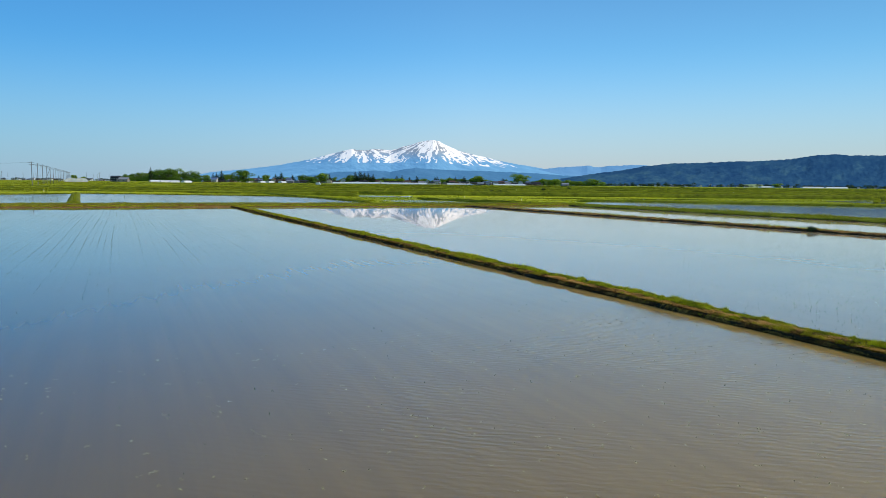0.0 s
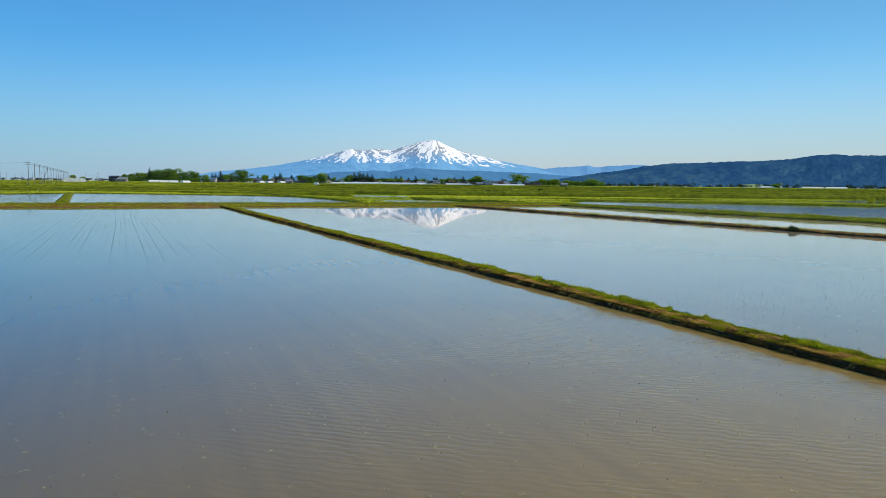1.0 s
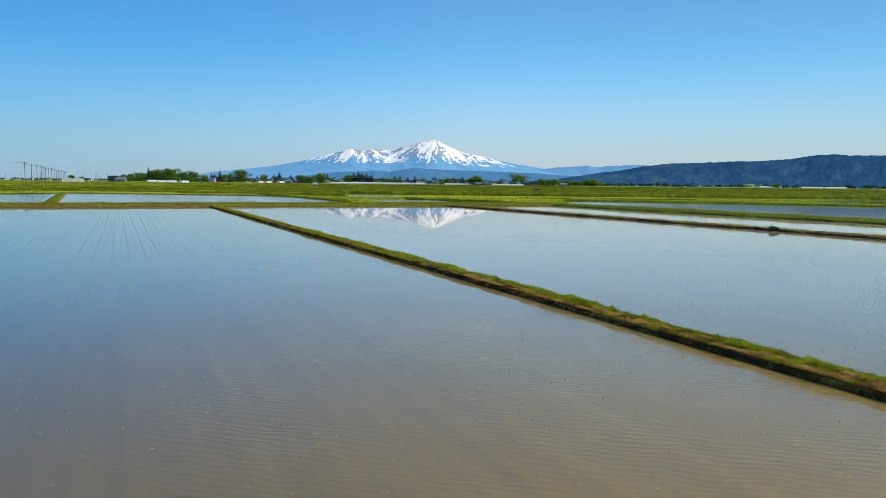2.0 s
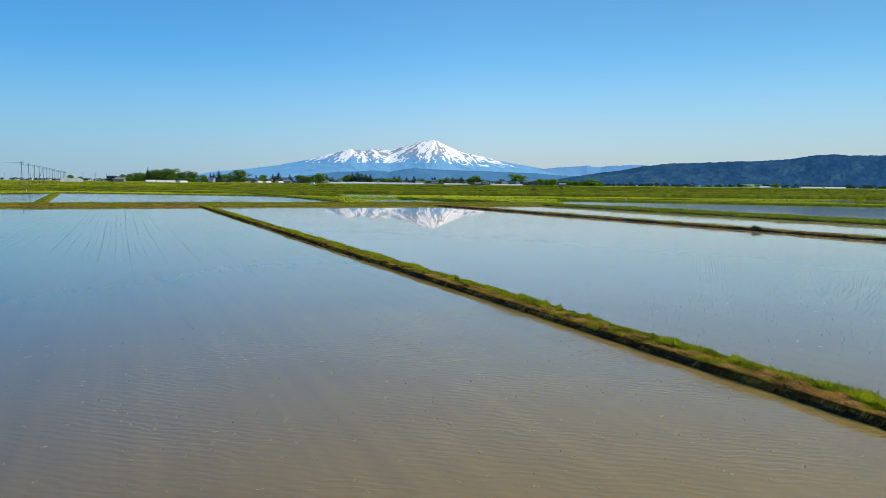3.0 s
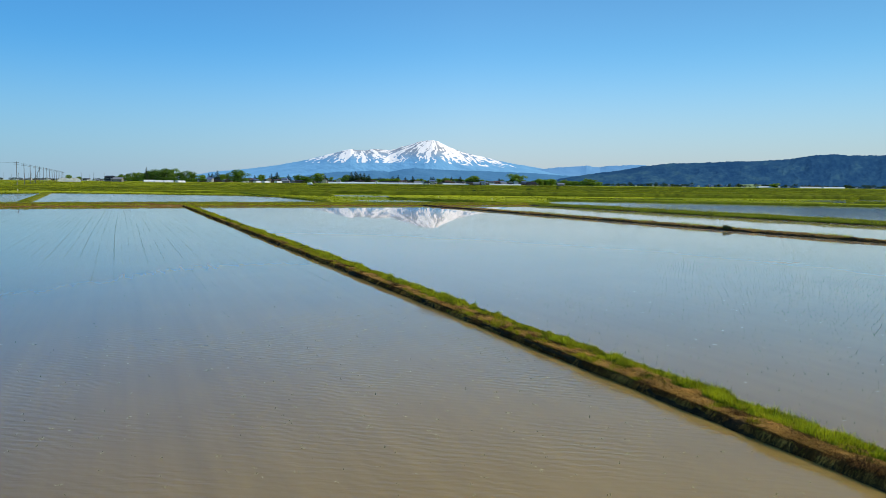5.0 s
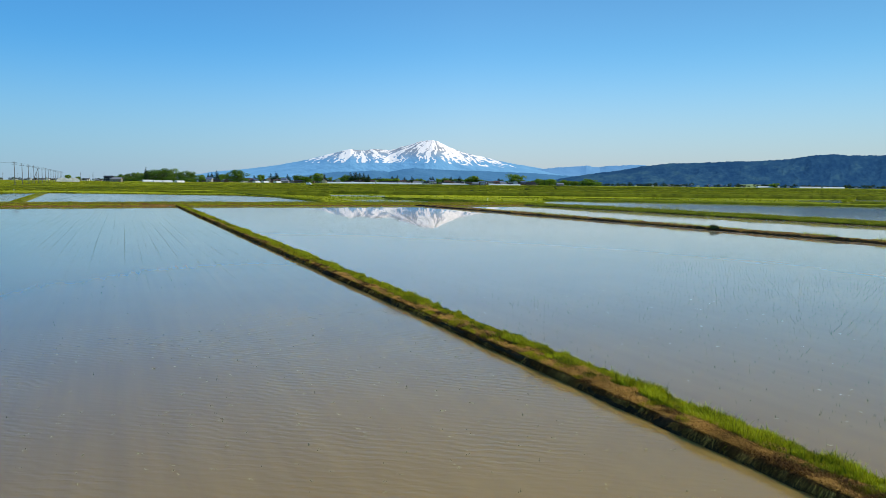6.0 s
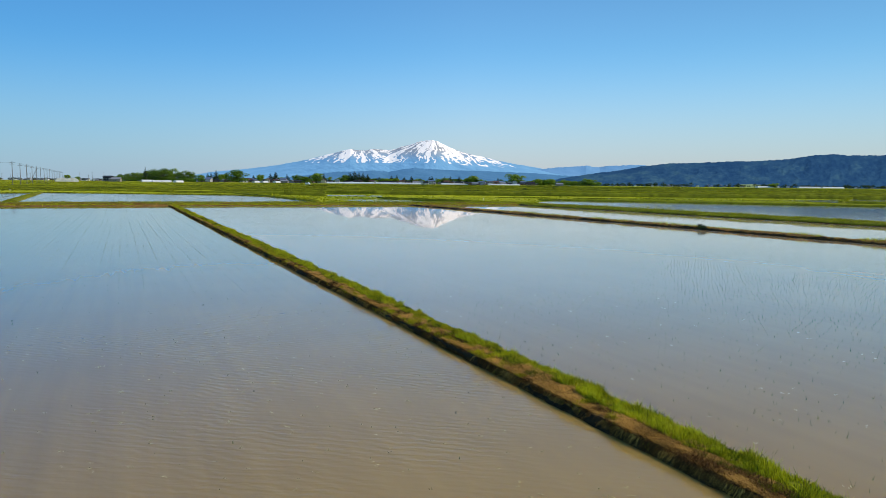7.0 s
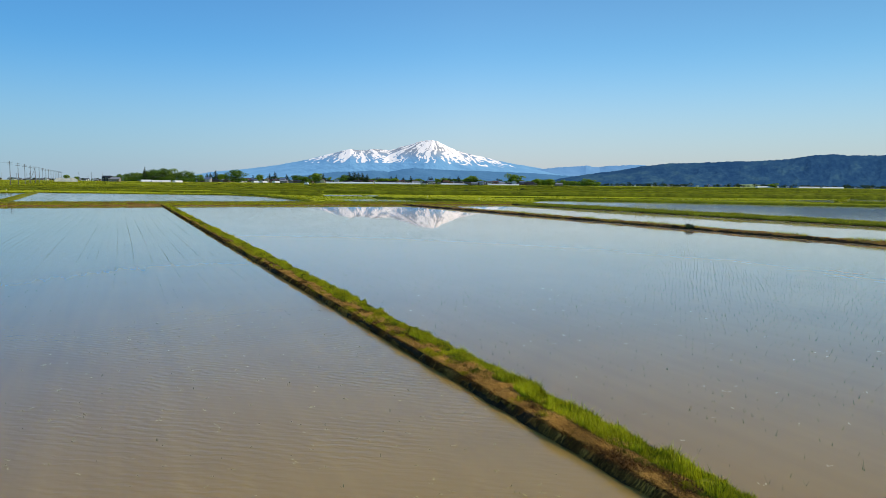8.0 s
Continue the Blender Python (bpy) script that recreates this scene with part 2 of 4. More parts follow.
def wobble(t, seed, scale=1.0):
    """Smooth uneven line: a sum of sines of odd lengths."""
    r = np.random.default_rng(seed)
    out = np.zeros_like(t)
    for k in range(6):
        out += np.sin(t * scale * (0.35 * 1.9 ** k) + r.uniform(0, 6.3)) / (1.35 ** k)
    return out / 3.2


def blades(name, base, height, width, lean, mat, parent=None, segments=2):
    """Many grass blades in one mesh: base points, heights, widths and leaning vectors."""
    n = len(base)
    ang = rng.uniform(0, 2 * np.pi, n)
    side = np.stack([np.cos(ang), np.sin(ang), 0 * ang], 1) * (width / 2)[:, None]
    up = np.zeros((n, 3))
    up[:, 2] = height
    tip = base + up + lean
    if segments == 1:
        verts = np.stack([base - side, base + side, tip], 1).reshape(-1, 3)
        faces = np.arange(3 * n).reshape(n, 3)
    else:
        middle = base + up * 0.6 + lean * 0.3
        verts = np.stack([base - side, base + side, middle - side * 0.75, middle + side * 0.75, tip], 1).reshape(-1, 3)
        o = np.arange(n)[:, None] * 5
        faces = np.concatenate([o + [0, 1, 3], o + [0, 3, 2], o + [2, 3, 4]])
    return raw_mesh(name, verts, faces, mat, parent)


def bank(name, a, b, section, mats, step, rough, seed, label, crumbled=0.0):
    """A raised earth bank from a to b. section: (offset, height, material) across it, left to right. crumbled: how far its left
    face is eaten away by the water."""
    a, b = Vector((*a, 0)), Vector((*b, 0))
    length = (b - a).length
    along = (b - a).normalized()
    side = Vector((along.y, -along.x, 0))
    n = max(2, int(length / step))
    t = np.linspace(0, length, n)
    k = len(section)
    verts = np.zeros((n, k, 3))
    for j, (off, z, _) in enumerate(section):
        edge = 0.4 if j in (0, k - 1) else 1.0
        o = off + wobble(t, seed + j, 1.3) * rough + wobble(t, seed + 30 + j, 9) * rough * 0.5
        if j < 5:
            o = o + crumbled * (wobble(t, seed + 90, 3.1) + 0.8 * wobble(t, seed + 91 + j, 8)) * (1 - j / 6)
        zz = z + (wobble(t, seed + 60 + j, 1.7) * rough * 0.7 + rng.normal(0, rough * 0.18, n)) * (edge if z > 0 else 0)
        verts[:, j, 0] = a.x + along.x * t + side.x * o
        verts[:, j, 1] = a.y + along.y * t + side.y * o
        verts[:, j, 2] = zz
    fall = np.clip(np.minimum(t, length - t) / 1.5, 0, 1)[:, None]      # the ends run out into the ground
    verts[:, :, 2] = np.where(verts[:, :, 2] > 0, verts[:, :, 2] * fall - 0.2 * (1 - fall), verts[:, :, 2])
    i = np.arange(n - 1)[:, None] * k + np.arange(k - 1)[None]
    faces = np.stack([i, i + 1, i + k + 1, i + k], -1).reshape(-1, 4)
    index = np.tile([s[2] for s in section[:-1]], n - 1)
    ob = raw_mesh(name, verts.reshape(-1, 3), faces, mats, None, False, index)
    return tagged(ob, label, "bund", "", "structure")


# ---- ground and water ----
def rise(y):
    """The plain climbs gently towards the village."""
    return 0.38 + 2.0 * np.clip((y - 180) / 700, 0, 1)


gx = np.concatenate([np.linspace(-4900, -200, 16), np.linspace(-150, 300, 46), np.linspace(350, 4900, 18)])
gy = np.concatenate([np.linspace(-4900, -100, 12), np.linspace(-60, 88, 16), np.linspace(94, 240, 37), np.linspace(280, 1000, 25), np.linspace(1200, 4900, 12)])
XX, YY = np.meshgrid(gx, gy)


def lie(x, y):
    """Height of the bare ground: the paddies lie low, the fields beyond the farm track a little higher."""
    deep = x * math.sin(TURN) + y * math.cos(TURN)
    k = np.clip((50 - x) / 15, 0, 1)
    high = k * np.clip((y - 94) / 8, 0, 1) + (1 - k) * np.clip((deep - 205) / 40, 0, 1)
    return -0.2 * (1 - high) + (rise(y) - 0.16 * (y < 180)) * high


ZZ = lie(XX, YY)
i = (np.arange(len(gy) - 1)[:, None] * len(gx) + np.arange(len(gx) - 1)[None]).ravel()
tagged(raw_mesh("ground", np.stack([XX, YY, ZZ], -1).reshape(-1, 3), np.stack([i, i + 1, i + len(gx) + 1, i + len(gx)], -1), FIELD),
       "flat green farmland plain of young crops and grass", "ground", "", "structure")


def water(x0, y0, x1, y1, z, label, mat=WATER):
    ob = raw_mesh("water", [(x0, y0, z), (x1, y0, z), (x1, y1, z), (x0, y1, z)], [(0, 1, 2, 3)], mat)
    return tagged(ob, label, "water", "flooded paddies", "structure")


PONDS = []


def pond(corners, z, label, mat):
    """A flooded paddy with any outline."""
    PONDS.append(np.array(corners, float))
    ob = part("water", ([(x, y, z) for x, y in corners], [], [tuple(range(len(corners)))]), mat)
    return tagged(ob, label, "water", "flooded paddies", "structure")


def inside(corners, x, y):
    out = np.zeros(len(x), bool)
    for (x0, y0), (x1, y1) in zip(corners, np.roll(corners, -1, 0)):
        out ^= ((y0 > y) != (y1 > y)) & (x < (x1 - x0) * (y - y0) / (y1 - y0 + 1e-9) + x0)
    return out


WINDY = "wind-ruffled greyish paddy water with sparse green shoots"
CALM = "still silty brown paddy water mirroring the sky"
water(-18.2, -60, 12.3, 90, 0.0, CALM)
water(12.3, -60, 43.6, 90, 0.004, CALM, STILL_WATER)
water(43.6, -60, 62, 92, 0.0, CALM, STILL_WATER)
pond([(62.5, -60), (230, -60), (150, 36), (116, 78), (90, 112), (84, 116), (62.5, 90)], 0.02, WINDY, RUFFLED)
pond([(154, 122), (200, 136), (260, 140), (260, 20), (178, 62), (146, 100)], -0.16, WINDY, RUFFLED)
pond([(41, 106), (53, 106), (53, 121), (41, 121)], 0.03, WINDY, DULL_WATER)
pond([(46, 168), (64, 160), (68, 172), (49, 182)], -0.17, WINDY, DULL_WATER)
pond([(-60, 95), (-5.7, 95), (-8.7, 159.5), (-20, 147), (-60, 108)], 0.33, CALM, SHALLOW)
pond([(-4.5, 95), (31.0, 95), (31.5, 124), (27, 140), (10, 152), (-7.7, 163.5)], 0.33, CALM, SHALLOW)

# ---- bunds ----
MATS = [SOIL, DRY_SOIL, GRASS_BED, VERGE]
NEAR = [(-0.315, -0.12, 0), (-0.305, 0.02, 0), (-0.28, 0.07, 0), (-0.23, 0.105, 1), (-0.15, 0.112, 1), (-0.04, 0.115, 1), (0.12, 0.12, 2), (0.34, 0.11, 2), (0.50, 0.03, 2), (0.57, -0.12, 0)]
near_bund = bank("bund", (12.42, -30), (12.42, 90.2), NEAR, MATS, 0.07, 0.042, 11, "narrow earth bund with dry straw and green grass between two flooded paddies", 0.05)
BROWN = [(-0.5, -0.12, 0), (-0.43, 0.02, 0), (-0.3, 0.12, 1), (-0.08, 0.18, 1), (0.14, 0.18, 1), (0.34, 0.13, 2), (0.5, -0.12, 0)]
brown_bund = bank("bund", (43.6, -30), (43.6, 90.2), BROWN, MATS, 0.2, 0.13, 23, "bare brown earth bund with sparse grass between flooded paddies")
GREEN = [(-1.5, -0.12, 0), (-1.35, 0.06, 2), (-0.8, 0.25, 2), (0.0, 0.3, 2), (0.8, 0.29, 2), (1.35, 0.12, 2), (1.6, -0.12, 2)]
green_bank = bank("bund", (62, -30), (62, 92), GREEN, MATS, 0.4, 0.1, 37, "broad grassy bank beside a flooded paddy")
ROAD = [(-3.2, -0.12, 1), (-3.0, 0.08, 3), (-2.3, 0.25, 3), (-1.2, 0.31, 2), (1.0, 0.31, 2), (2.2, 0.3, 2), (3.1, 0.1, 2), (3.4, -0.12, 0)]
farm_track = bank("bund", (63.5, 92.6), (-120, 92.6), [(o, z, m) for o, z, m in ROAD], MATS, 0.5, 0.14, 51, "earth farm track with grassy edges across the paddies")


# ---- mountains, far off: profiles as (sideways slope, upward slope) from the start of the path ----
def hash_noise(x, y, seed):
    """Smooth value noise on arrays."""
    xi, yi = np.floor(x).astype(np.int64), np.floor(y).astype(np.int64)
    fx, fy = x - xi, y - yi
    fx, fy = fx * fx * (3 - 2 * fx), fy * fy * (3 - 2 * fy)

    def at(a, b):
        n = (a * 374761393 + b * 668265263 + seed * 974711) & 0x7FFFFFFF
        n = ((n ^ (n >> 13)) * 1274126177) & 0x7FFFFFFF
        return ((n ^ (n >> 16)) & 0xFFFF) / 65535.0

    return (at(xi, yi) * (1 - fx) + at(xi + 1, yi) * fx) * (1 - fy) + (at(xi, yi + 1) * (1 - fx) + at(xi + 1, yi + 1) * fx) * fy


def fbm(x, y, seed, octaves=5):
    out, amp = 0, 0.5
    for k in range(octaves):
        out = out + amp * hash_noise(x * 2 ** k, y * 2 ** k, seed + k)
        amp *= 0.55
    return out


def range_mesh(name, profile, crest, reach, columns, rows_n, relief, jag, seed, mat, shape=1.25, spurs=(34, 3.5), skew=1.0):
    """A mountain range: a crest line at a depth, slopes with spurs and gullies in front of it and a back behind."""
    pa, pe = np.array(profile).T
    a = np.linspace(pa[0], pa[-1], columns)
    top = np.interp(a, pa, pe)
    s = np.concatenate([np.linspace(0, 1, rows_n), [1.12, 1.3]])
    A, S = np.meshgrid(a, s)
    E = np.maximum(np.tile(top, (len(s), 1)) + (fbm(A * 300, S * 0 + 3, seed) - 0.5) * jag * np.clip(S, 0, 1) ** 14, 0.0002)
    depth = crest - reach * (1 - S)
    H = 3 + E * crest
    spur = fbm(A * spurs[0] + S * 0.8 * skew, S * spurs[1] + A * 9 * skew, seed + 9, 6)
    ridge = 1 - np.abs(2 * spur - 1)
    z = H * np.clip(S, 0, 1) ** shape + H * relief * (ridge - 0.62) * np.clip(S * (1 - S) * 4, 0, 1)
    z = np.where(S > 1, H * (1 - (S - 1) * 2.2), z)
    z = np.where(S <= 0, -2, z)
    x = AHEAD.x * depth + RIGHT.x * A * depth
    y = AHEAD.y * depth + RIGHT.y * A * depth
    i = (np.arange(len(s) - 1)[:, None] * columns + np.arange(columns - 1)[None]).ravel()
    ob = raw_mesh(name, np.stack([x, y, z], -1).reshape(-1, 3), np.stack([i, i + 1, i + columns + 1, i + columns], -1), mat, None, True)
    return ob, A, S, z, H


def slope_material(name, dark, light, scale):
    m, nt, b = material(name, dark, 1.0)
    b.inputs["Specular IOR Level"].default_value = 0.0
    turned, long = nt.nodes.new("ShaderNodeMapping"), nt.nodes.new("ShaderNodeMapping")
    nt.links.new(coords(nt), turned.inputs["Vector"])
    turned.inputs["Rotation"].default_value = (0, 0, TURN)
    nt.links.new(turned.outputs[0], long.inputs["Vector"])
    long.inputs["Scale"].default_value = (1, 0.35, 1)
    co = long.outputs[0]
    n = calc(nt, "ADD", calc(nt, "MULTIPLY", noise_node(nt, scale, 6, co).outputs[0], 0.6), calc(nt, "MULTIPLY", noise_node(nt, scale * 0.2, 3, co).outputs[0], 0.4))
    nt.links.new(ramp(nt, n, [(0.4, dark), (0.62, light)]), b.inputs["Base Color"])
    return m


VOLCANO = [(-0.3805, 0.0024), (-0.3175, 0.0139), (-0.2783, 0.0174), (-0.2313, 0.0234), (-0.1882, 0.0316), (-0.1749, 0.0348), (-0.1608, 0.0389),
           (-0.1451, 0.0429), (-0.1279, 0.047), (-0.1186, 0.0455), (-0.1076, 0.0452), (-0.0967, 0.0473), (-0.0827, 0.0467), (-0.0733, 0.046),
           (-0.0647, 0.048), (-0.0577, 0.0508), (-0.0468, 0.0532), (-0.0359, 0.0572), (-0.0226, 0.0597), (-0.0148, 0.0605), (-0.0078, 0.059), (0.0,
           0.0553), (0.011, 0.05), (0.0228, 0.0454), (0.0385, 0.0417), (0.0581, 0.0373), (0.0777, 0.0328), (0.0973, 0.0291), (0.1208, 0.0255),
           (0.1523, 0.0204), (0.2151, 0.0133), (0.2859, 0.0062)]
FAR_RIDGE = [(0.0897, 0.0151), (0.1288, 0.0213), (0.16, 0.0247), (0.1756, 0.0257), (0.1912, 0.0266), (0.199, 0.0279), (0.2061, 0.0264), (0.2179,
             0.0257), (0.2264, 0.0274), (0.2436, 0.028), (0.2616, 0.0293), (0.2819, 0.0284), (0.3242, 0.0284), (0.4026, 0.0246)]
FOOTHILL = [(-0.2472, 0.0037), (-0.2001, 0.0089), (-0.1766, 0.0115), (-0.1452, 0.0157), (-0.1139, 0.0164), (-0.0967, 0.0182), (-0.0747, 0.0161),
            (-0.0552, 0.0198), (-0.0395, 0.0219), (-0.02, 0.0209), (0.0114, 0.0193), (0.0584, 0.0186), (0.0897, 0.0174), (0.1289, 0.0162), (0.1681,
            0.0135), (0.2309, 0.0103), (0.2858, 0.0078)]
HILL = [(0.1448, 0.0055), (0.176, 0.0113), (0.215, 0.0175), (0.2462, 0.0214), (0.2773, 0.0275), (0.2928, 0.0292), (0.3162, 0.0318), (0.3553, 0.033),
        (0.3904, 0.0349), (0.4021, 0.0354), (0.4333, 0.0361), (0.48, 0.0393), (0.511, 0.0447), (0.5421, 0.0466), (0.5617, 0.0452), (0.6109, 0.0458),
        (0.7136, 0.0511), (0.87, 0.0473), (1.1051, 0.0397), (1.4975, 0.0282)]
# the hill's woods carry the blue of distant haze in their colour
HAZED_HILL, fnt, fb = material("hazed_forest_hill", (0.01, 0.04, 0.09), 1.0)
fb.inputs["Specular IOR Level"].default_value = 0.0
canopy_haze = fnt.nodes.new("ShaderNodeAttribute")
canopy_haze.attribute_name = "canopy_haze"
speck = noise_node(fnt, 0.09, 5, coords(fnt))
cover = calc(fnt, "ADD", canopy_haze.outputs["Fac"], calc(fnt, "MULTIPLY", calc(fnt, "SUBTRACT", speck.outputs[0], 0.5), 0.5))
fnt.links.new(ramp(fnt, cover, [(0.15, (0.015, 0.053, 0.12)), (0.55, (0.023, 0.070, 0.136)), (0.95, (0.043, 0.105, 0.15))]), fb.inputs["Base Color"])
# foothill woods and ridge rock are tinted pale blue as painted haze
HAZED_FOOTHILL = slope_material("hazed_forest_foothill", (0.06, 0.165, 0.285), (0.08, 0.2, 0.335), 0.010)
HAZED_RIDGE = slope_material("hazed_ridge_rock", (0.12, 0.265, 0.44), (0.15, 0.305, 0.48), 0.010)

# snow lies in tongues between dark ribs that run down from the summit
SNOW, snt, sb = material("snow_and_hazed_rock", (0.8, 0.8, 0.82), 0.9)
sb.inputs["Specular IOR Level"].default_value = 0.1
attr = snt.nodes.new("ShaderNodeAttribute")
attr.attribute_name = "snow"
grain = noise_node(snt, 0.05, 4, coords(snt))
cover = calc(snt, "ADD", attr.outputs["Fac"], calc(snt, "MULTIPLY", calc(snt, "SUBTRACT", grain.outputs[0], 0.5), 0.25))
# air haze painted onto the lower flanks as pale blue
hazed_flank = ramp(snt, noise_node(snt, 0.01, 4, coords(snt)).outputs[0], [(0.35, (0.125, 0.30, 0.48)), (0.65, (0.155, 0.345, 0.53))])
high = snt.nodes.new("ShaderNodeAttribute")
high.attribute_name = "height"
# less of that painted haze higher up, where the rock turns grey
hazed_flank = mix(snt, ramp(snt, high.outputs["Fac"], [(0.5, (0, 0, 0)), (0.75, (1, 1, 1))]), hazed_flank, (0.29, 0.31, 0.34))
snt.links.new(mix(snt, ramp(snt, cover, [(0.36, (0, 0, 0)), (0.64, (1, 1, 1))]), hazed_flank, (0.82, 0.77, 0.735)), sb.inputs["Base Color"])

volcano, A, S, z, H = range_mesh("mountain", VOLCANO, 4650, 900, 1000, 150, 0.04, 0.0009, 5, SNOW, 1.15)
tagged(volcano, "snow-streaked volcano with a broad summit and haze-blue flanks", "mountain", "", "structure")
lift = z / (3 + 0.0605 * 4650)
bend = fbm(A * 60, lift * 6, 55, 3) - 0.5
line = 0.60 - 0.06 * np.clip((A + 0.02) / 0.1, 0, 1.5)
bare = 0.27 - 0.42 * np.clip(lift - line, 0, 0.4)                 # how much rock shows: more towards the snow line


def streaks(fan):
    """Snow between ribs and gullies that run along a fan of lines."""
    ribs = fbm(fan * 70 + bend * 3, lift * 2.6 + bend * 2, 77, 5)
    gully = np.abs(2 * fbm(fan * 120 + bend * 4, lift * 3.5 + bend * 2, 78, 4) - 0.95)
    return (gully - bare) * 4.2 + (ribs - 0.5) * 4.5


summit = streaks((A + 0.0148) / (1.12 - np.clip(lift, 0, 1.02)))
shoulder = streaks((A + 0.122) * 0.8 / (1.02 - np.clip(lift, 0, 0.9)) + 3)
k = np.clip((-0.075 - A) / 0.02, 0, 1)
patches = fbm(A * 230, S * 24, 91, 5)
snow = 0.56 + 0.25 * np.clip((-0.04 - A) / 0.03, 0, 1) + summit * (1 - k) + shoulder * k + (patches - 0.5) * 2.0 + np.clip(lift - line, -1, 0) * 5
snow = np.where(lift < line - 0.16, 0, snow - np.clip((-0.160 - A) / 0.02, 0, 1.5))
layer = volcano.data.attributes.new("snow", "FLOAT", "POINT")
layer.data.foreach_set("value", np.clip(snow, 0, 1).astype(np.float32).ravel())

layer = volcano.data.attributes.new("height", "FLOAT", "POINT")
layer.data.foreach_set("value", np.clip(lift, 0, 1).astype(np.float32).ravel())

ob, *_ = range_mesh("mountain", FAR_RIDGE, 4560, 300, 420, 40, 0.05, 0.0014, 15, HAZED_RIDGE)
tagged(ob, "pale haze-blue distant mountain ridge", "mountain", "", "structure")
ob, *_ = range_mesh("mountain", FOOTHILL, 3650, 500, 500, 50, 0.10, 0.0012, 25, HAZED_FOOTHILL)
tagged(ob, "low haze-blue wooded foothills before the volcano", "mountain", "", "structure")
ob, A, S, z, H = range_mesh("mountain", HILL, 3000, 480, 1500, 110, 0.11, 0.0016, 35, HAZED_HILL, 1.1, (30, 1.6), 0.0)
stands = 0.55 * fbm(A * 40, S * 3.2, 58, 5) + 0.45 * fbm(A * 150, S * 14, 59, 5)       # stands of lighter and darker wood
# haze painted in as well: the hill grows paler towards its left end
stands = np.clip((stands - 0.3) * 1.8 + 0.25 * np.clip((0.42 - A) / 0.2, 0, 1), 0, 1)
layer = ob.data.attributes.new("canopy_haze", "FLOAT", "POINT")
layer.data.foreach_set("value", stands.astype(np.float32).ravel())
tagged(ob, "long dark haze-blue wooded hill at the edge of the plain", "mountain", "", "structure")


# ---- trees ----
def leaf_cloud(name, centres, radii, count, size, mat, parent, seed):
    """Leaf sprays scattered over the shells of several clumps."""
    r = np.random.default_rng(seed)
    pick = r.choice(len(centres), count, p=radii ** 2 / (radii ** 2).sum())
    d = r.normal(size=(count, 3))
    d /= np.linalg.norm(d, axis=1)[:, None]
    d[:, 2] = np.abs(d[:, 2]) * np.where(r.random(count) < 0.75, 1, -1)
    p = centres[pick] + d * (radii[pick] * r.uniform(0.72, 1.08, count))[:, None]
    u = r.normal(size=(count, 3))
    u -= (u * d).sum(1)[:, None] * d * 0.7
    u /= np.linalg.norm(u, axis=1)[:, None]
    w = np.cross(d, u)
    k = size * r.uniform(0.5, 1.2, count)[:, None]
    verts = np.stack([p - u * k, p + w * k * 0.6, p + u * k, p - w * k * 0.6 + d * k * 0.4], 1).reshape(-1, 3)
    return raw_mesh(name, verts, np.arange(4 * count).reshape(-1, 4), mat, parent)


def broadleaf(seed, mat, label, low=0.16):
    """A tree ten metres high and ten wide."""
    r = np.random.default_rng(seed)
    tree = new("tree")
    tagged(tree, label, "tree", "trees of the village", "")
    bm = bmesh.new()
    rod(bm, (0, 0, -0.3), (0.15, 0.1, 4.5), 0.38, 0.22, 8)
    for k in range(5):
        a = k * 1.26 + r.uniform(-0.3, 0.3)
        rod(bm, (0.1, 0.05, 2.4 + 0.4 * k), (2.6 * math.cos(a), 2.6 * math.sin(a), 5.2 + 0.5 * k), 0.16, 0.06, 6)
    part("trunk", bm, BARK, tree)
    n = 22
    ang, rad = r.uniform(0, 6.28, n), np.sqrt(r.uniform(0, 1, n)) * 3.3
    zc = 10 * (low + (0.84 - low) * r.uniform(0.0, 1, n)) * (1 - 0.03 * rad)
    centres = np.stack([rad * np.cos(ang), rad * np.sin(ang), zc], 1)
    centres[0] = (0.2, 0, 8.0)
    leaf_cloud("crown", centres, r.uniform(1.3, 2.3, n), 2600, 0.36, mat, tree, seed + 1)
    return tree


def conifer(seed, label):
    r = np.random.default_rng(seed)
    tree = new("tree")
    tagged(tree, label, "tree", "trees of the village", "")
    bm = bmesh.new()
    rod(bm, (0, 0, -0.3), (0, 0, 9.6), 0.3, 0.04, 8)
    part("trunk", bm, BARK, tree)
    zc = np.linspace(1.6, 9.5, 22)
    wide = (10.2 - zc) * 0.36 + 0.3
    ang = r.uniform(0, 6.28, 22)
    centres = np.stack([wide * 0.35 * np.cos(ang), wide * 0.35 * np.sin(ang), zc], 1)
    leaf_cloud("crown", centres, wide * 0.75, 1100, 0.3, LEAF_DARK, tree, seed + 1)
    return tree


KINDS = [broadleaf(101, LEAF, "full round broadleaf tree beside village houses", 0.08), broadleaf(102, LEAF_LIGHT, "bright young-leaved broadleaf tree by the fields", 0.12),
         broadleaf(103, LEAF, "dark dense broadleaf tree in a village grove", 0.08), broadleaf(104, LEAF_LIGHT, "spreading fresh green tree above house roofs", 0.16)]
CONIFERS = [conifer(111, "tall dark conifer behind village houses"), conifer(112, "slender dark cedar in the village")]
used = set()


def plant(kinds, k, across, depth, height, width):
    ob = kinds[k]
    p = site(across, depth)
    wide = 3.6 if kinds is CONIFERS else 9.2
    m = Matrix.Translation((p.x, p.y, float(rise(p.y)) - 0.1)) @ Matrix.Rotation(k * 1.7 + across * 60, 4, "Z") @ Matrix.Diagonal((width / wide, width / wide, height / 10.2, 1))
    if ob.name in used:
        copy_thing(ob, m)
    else:
        ob.matrix_basis = m
        used.add(ob.name)


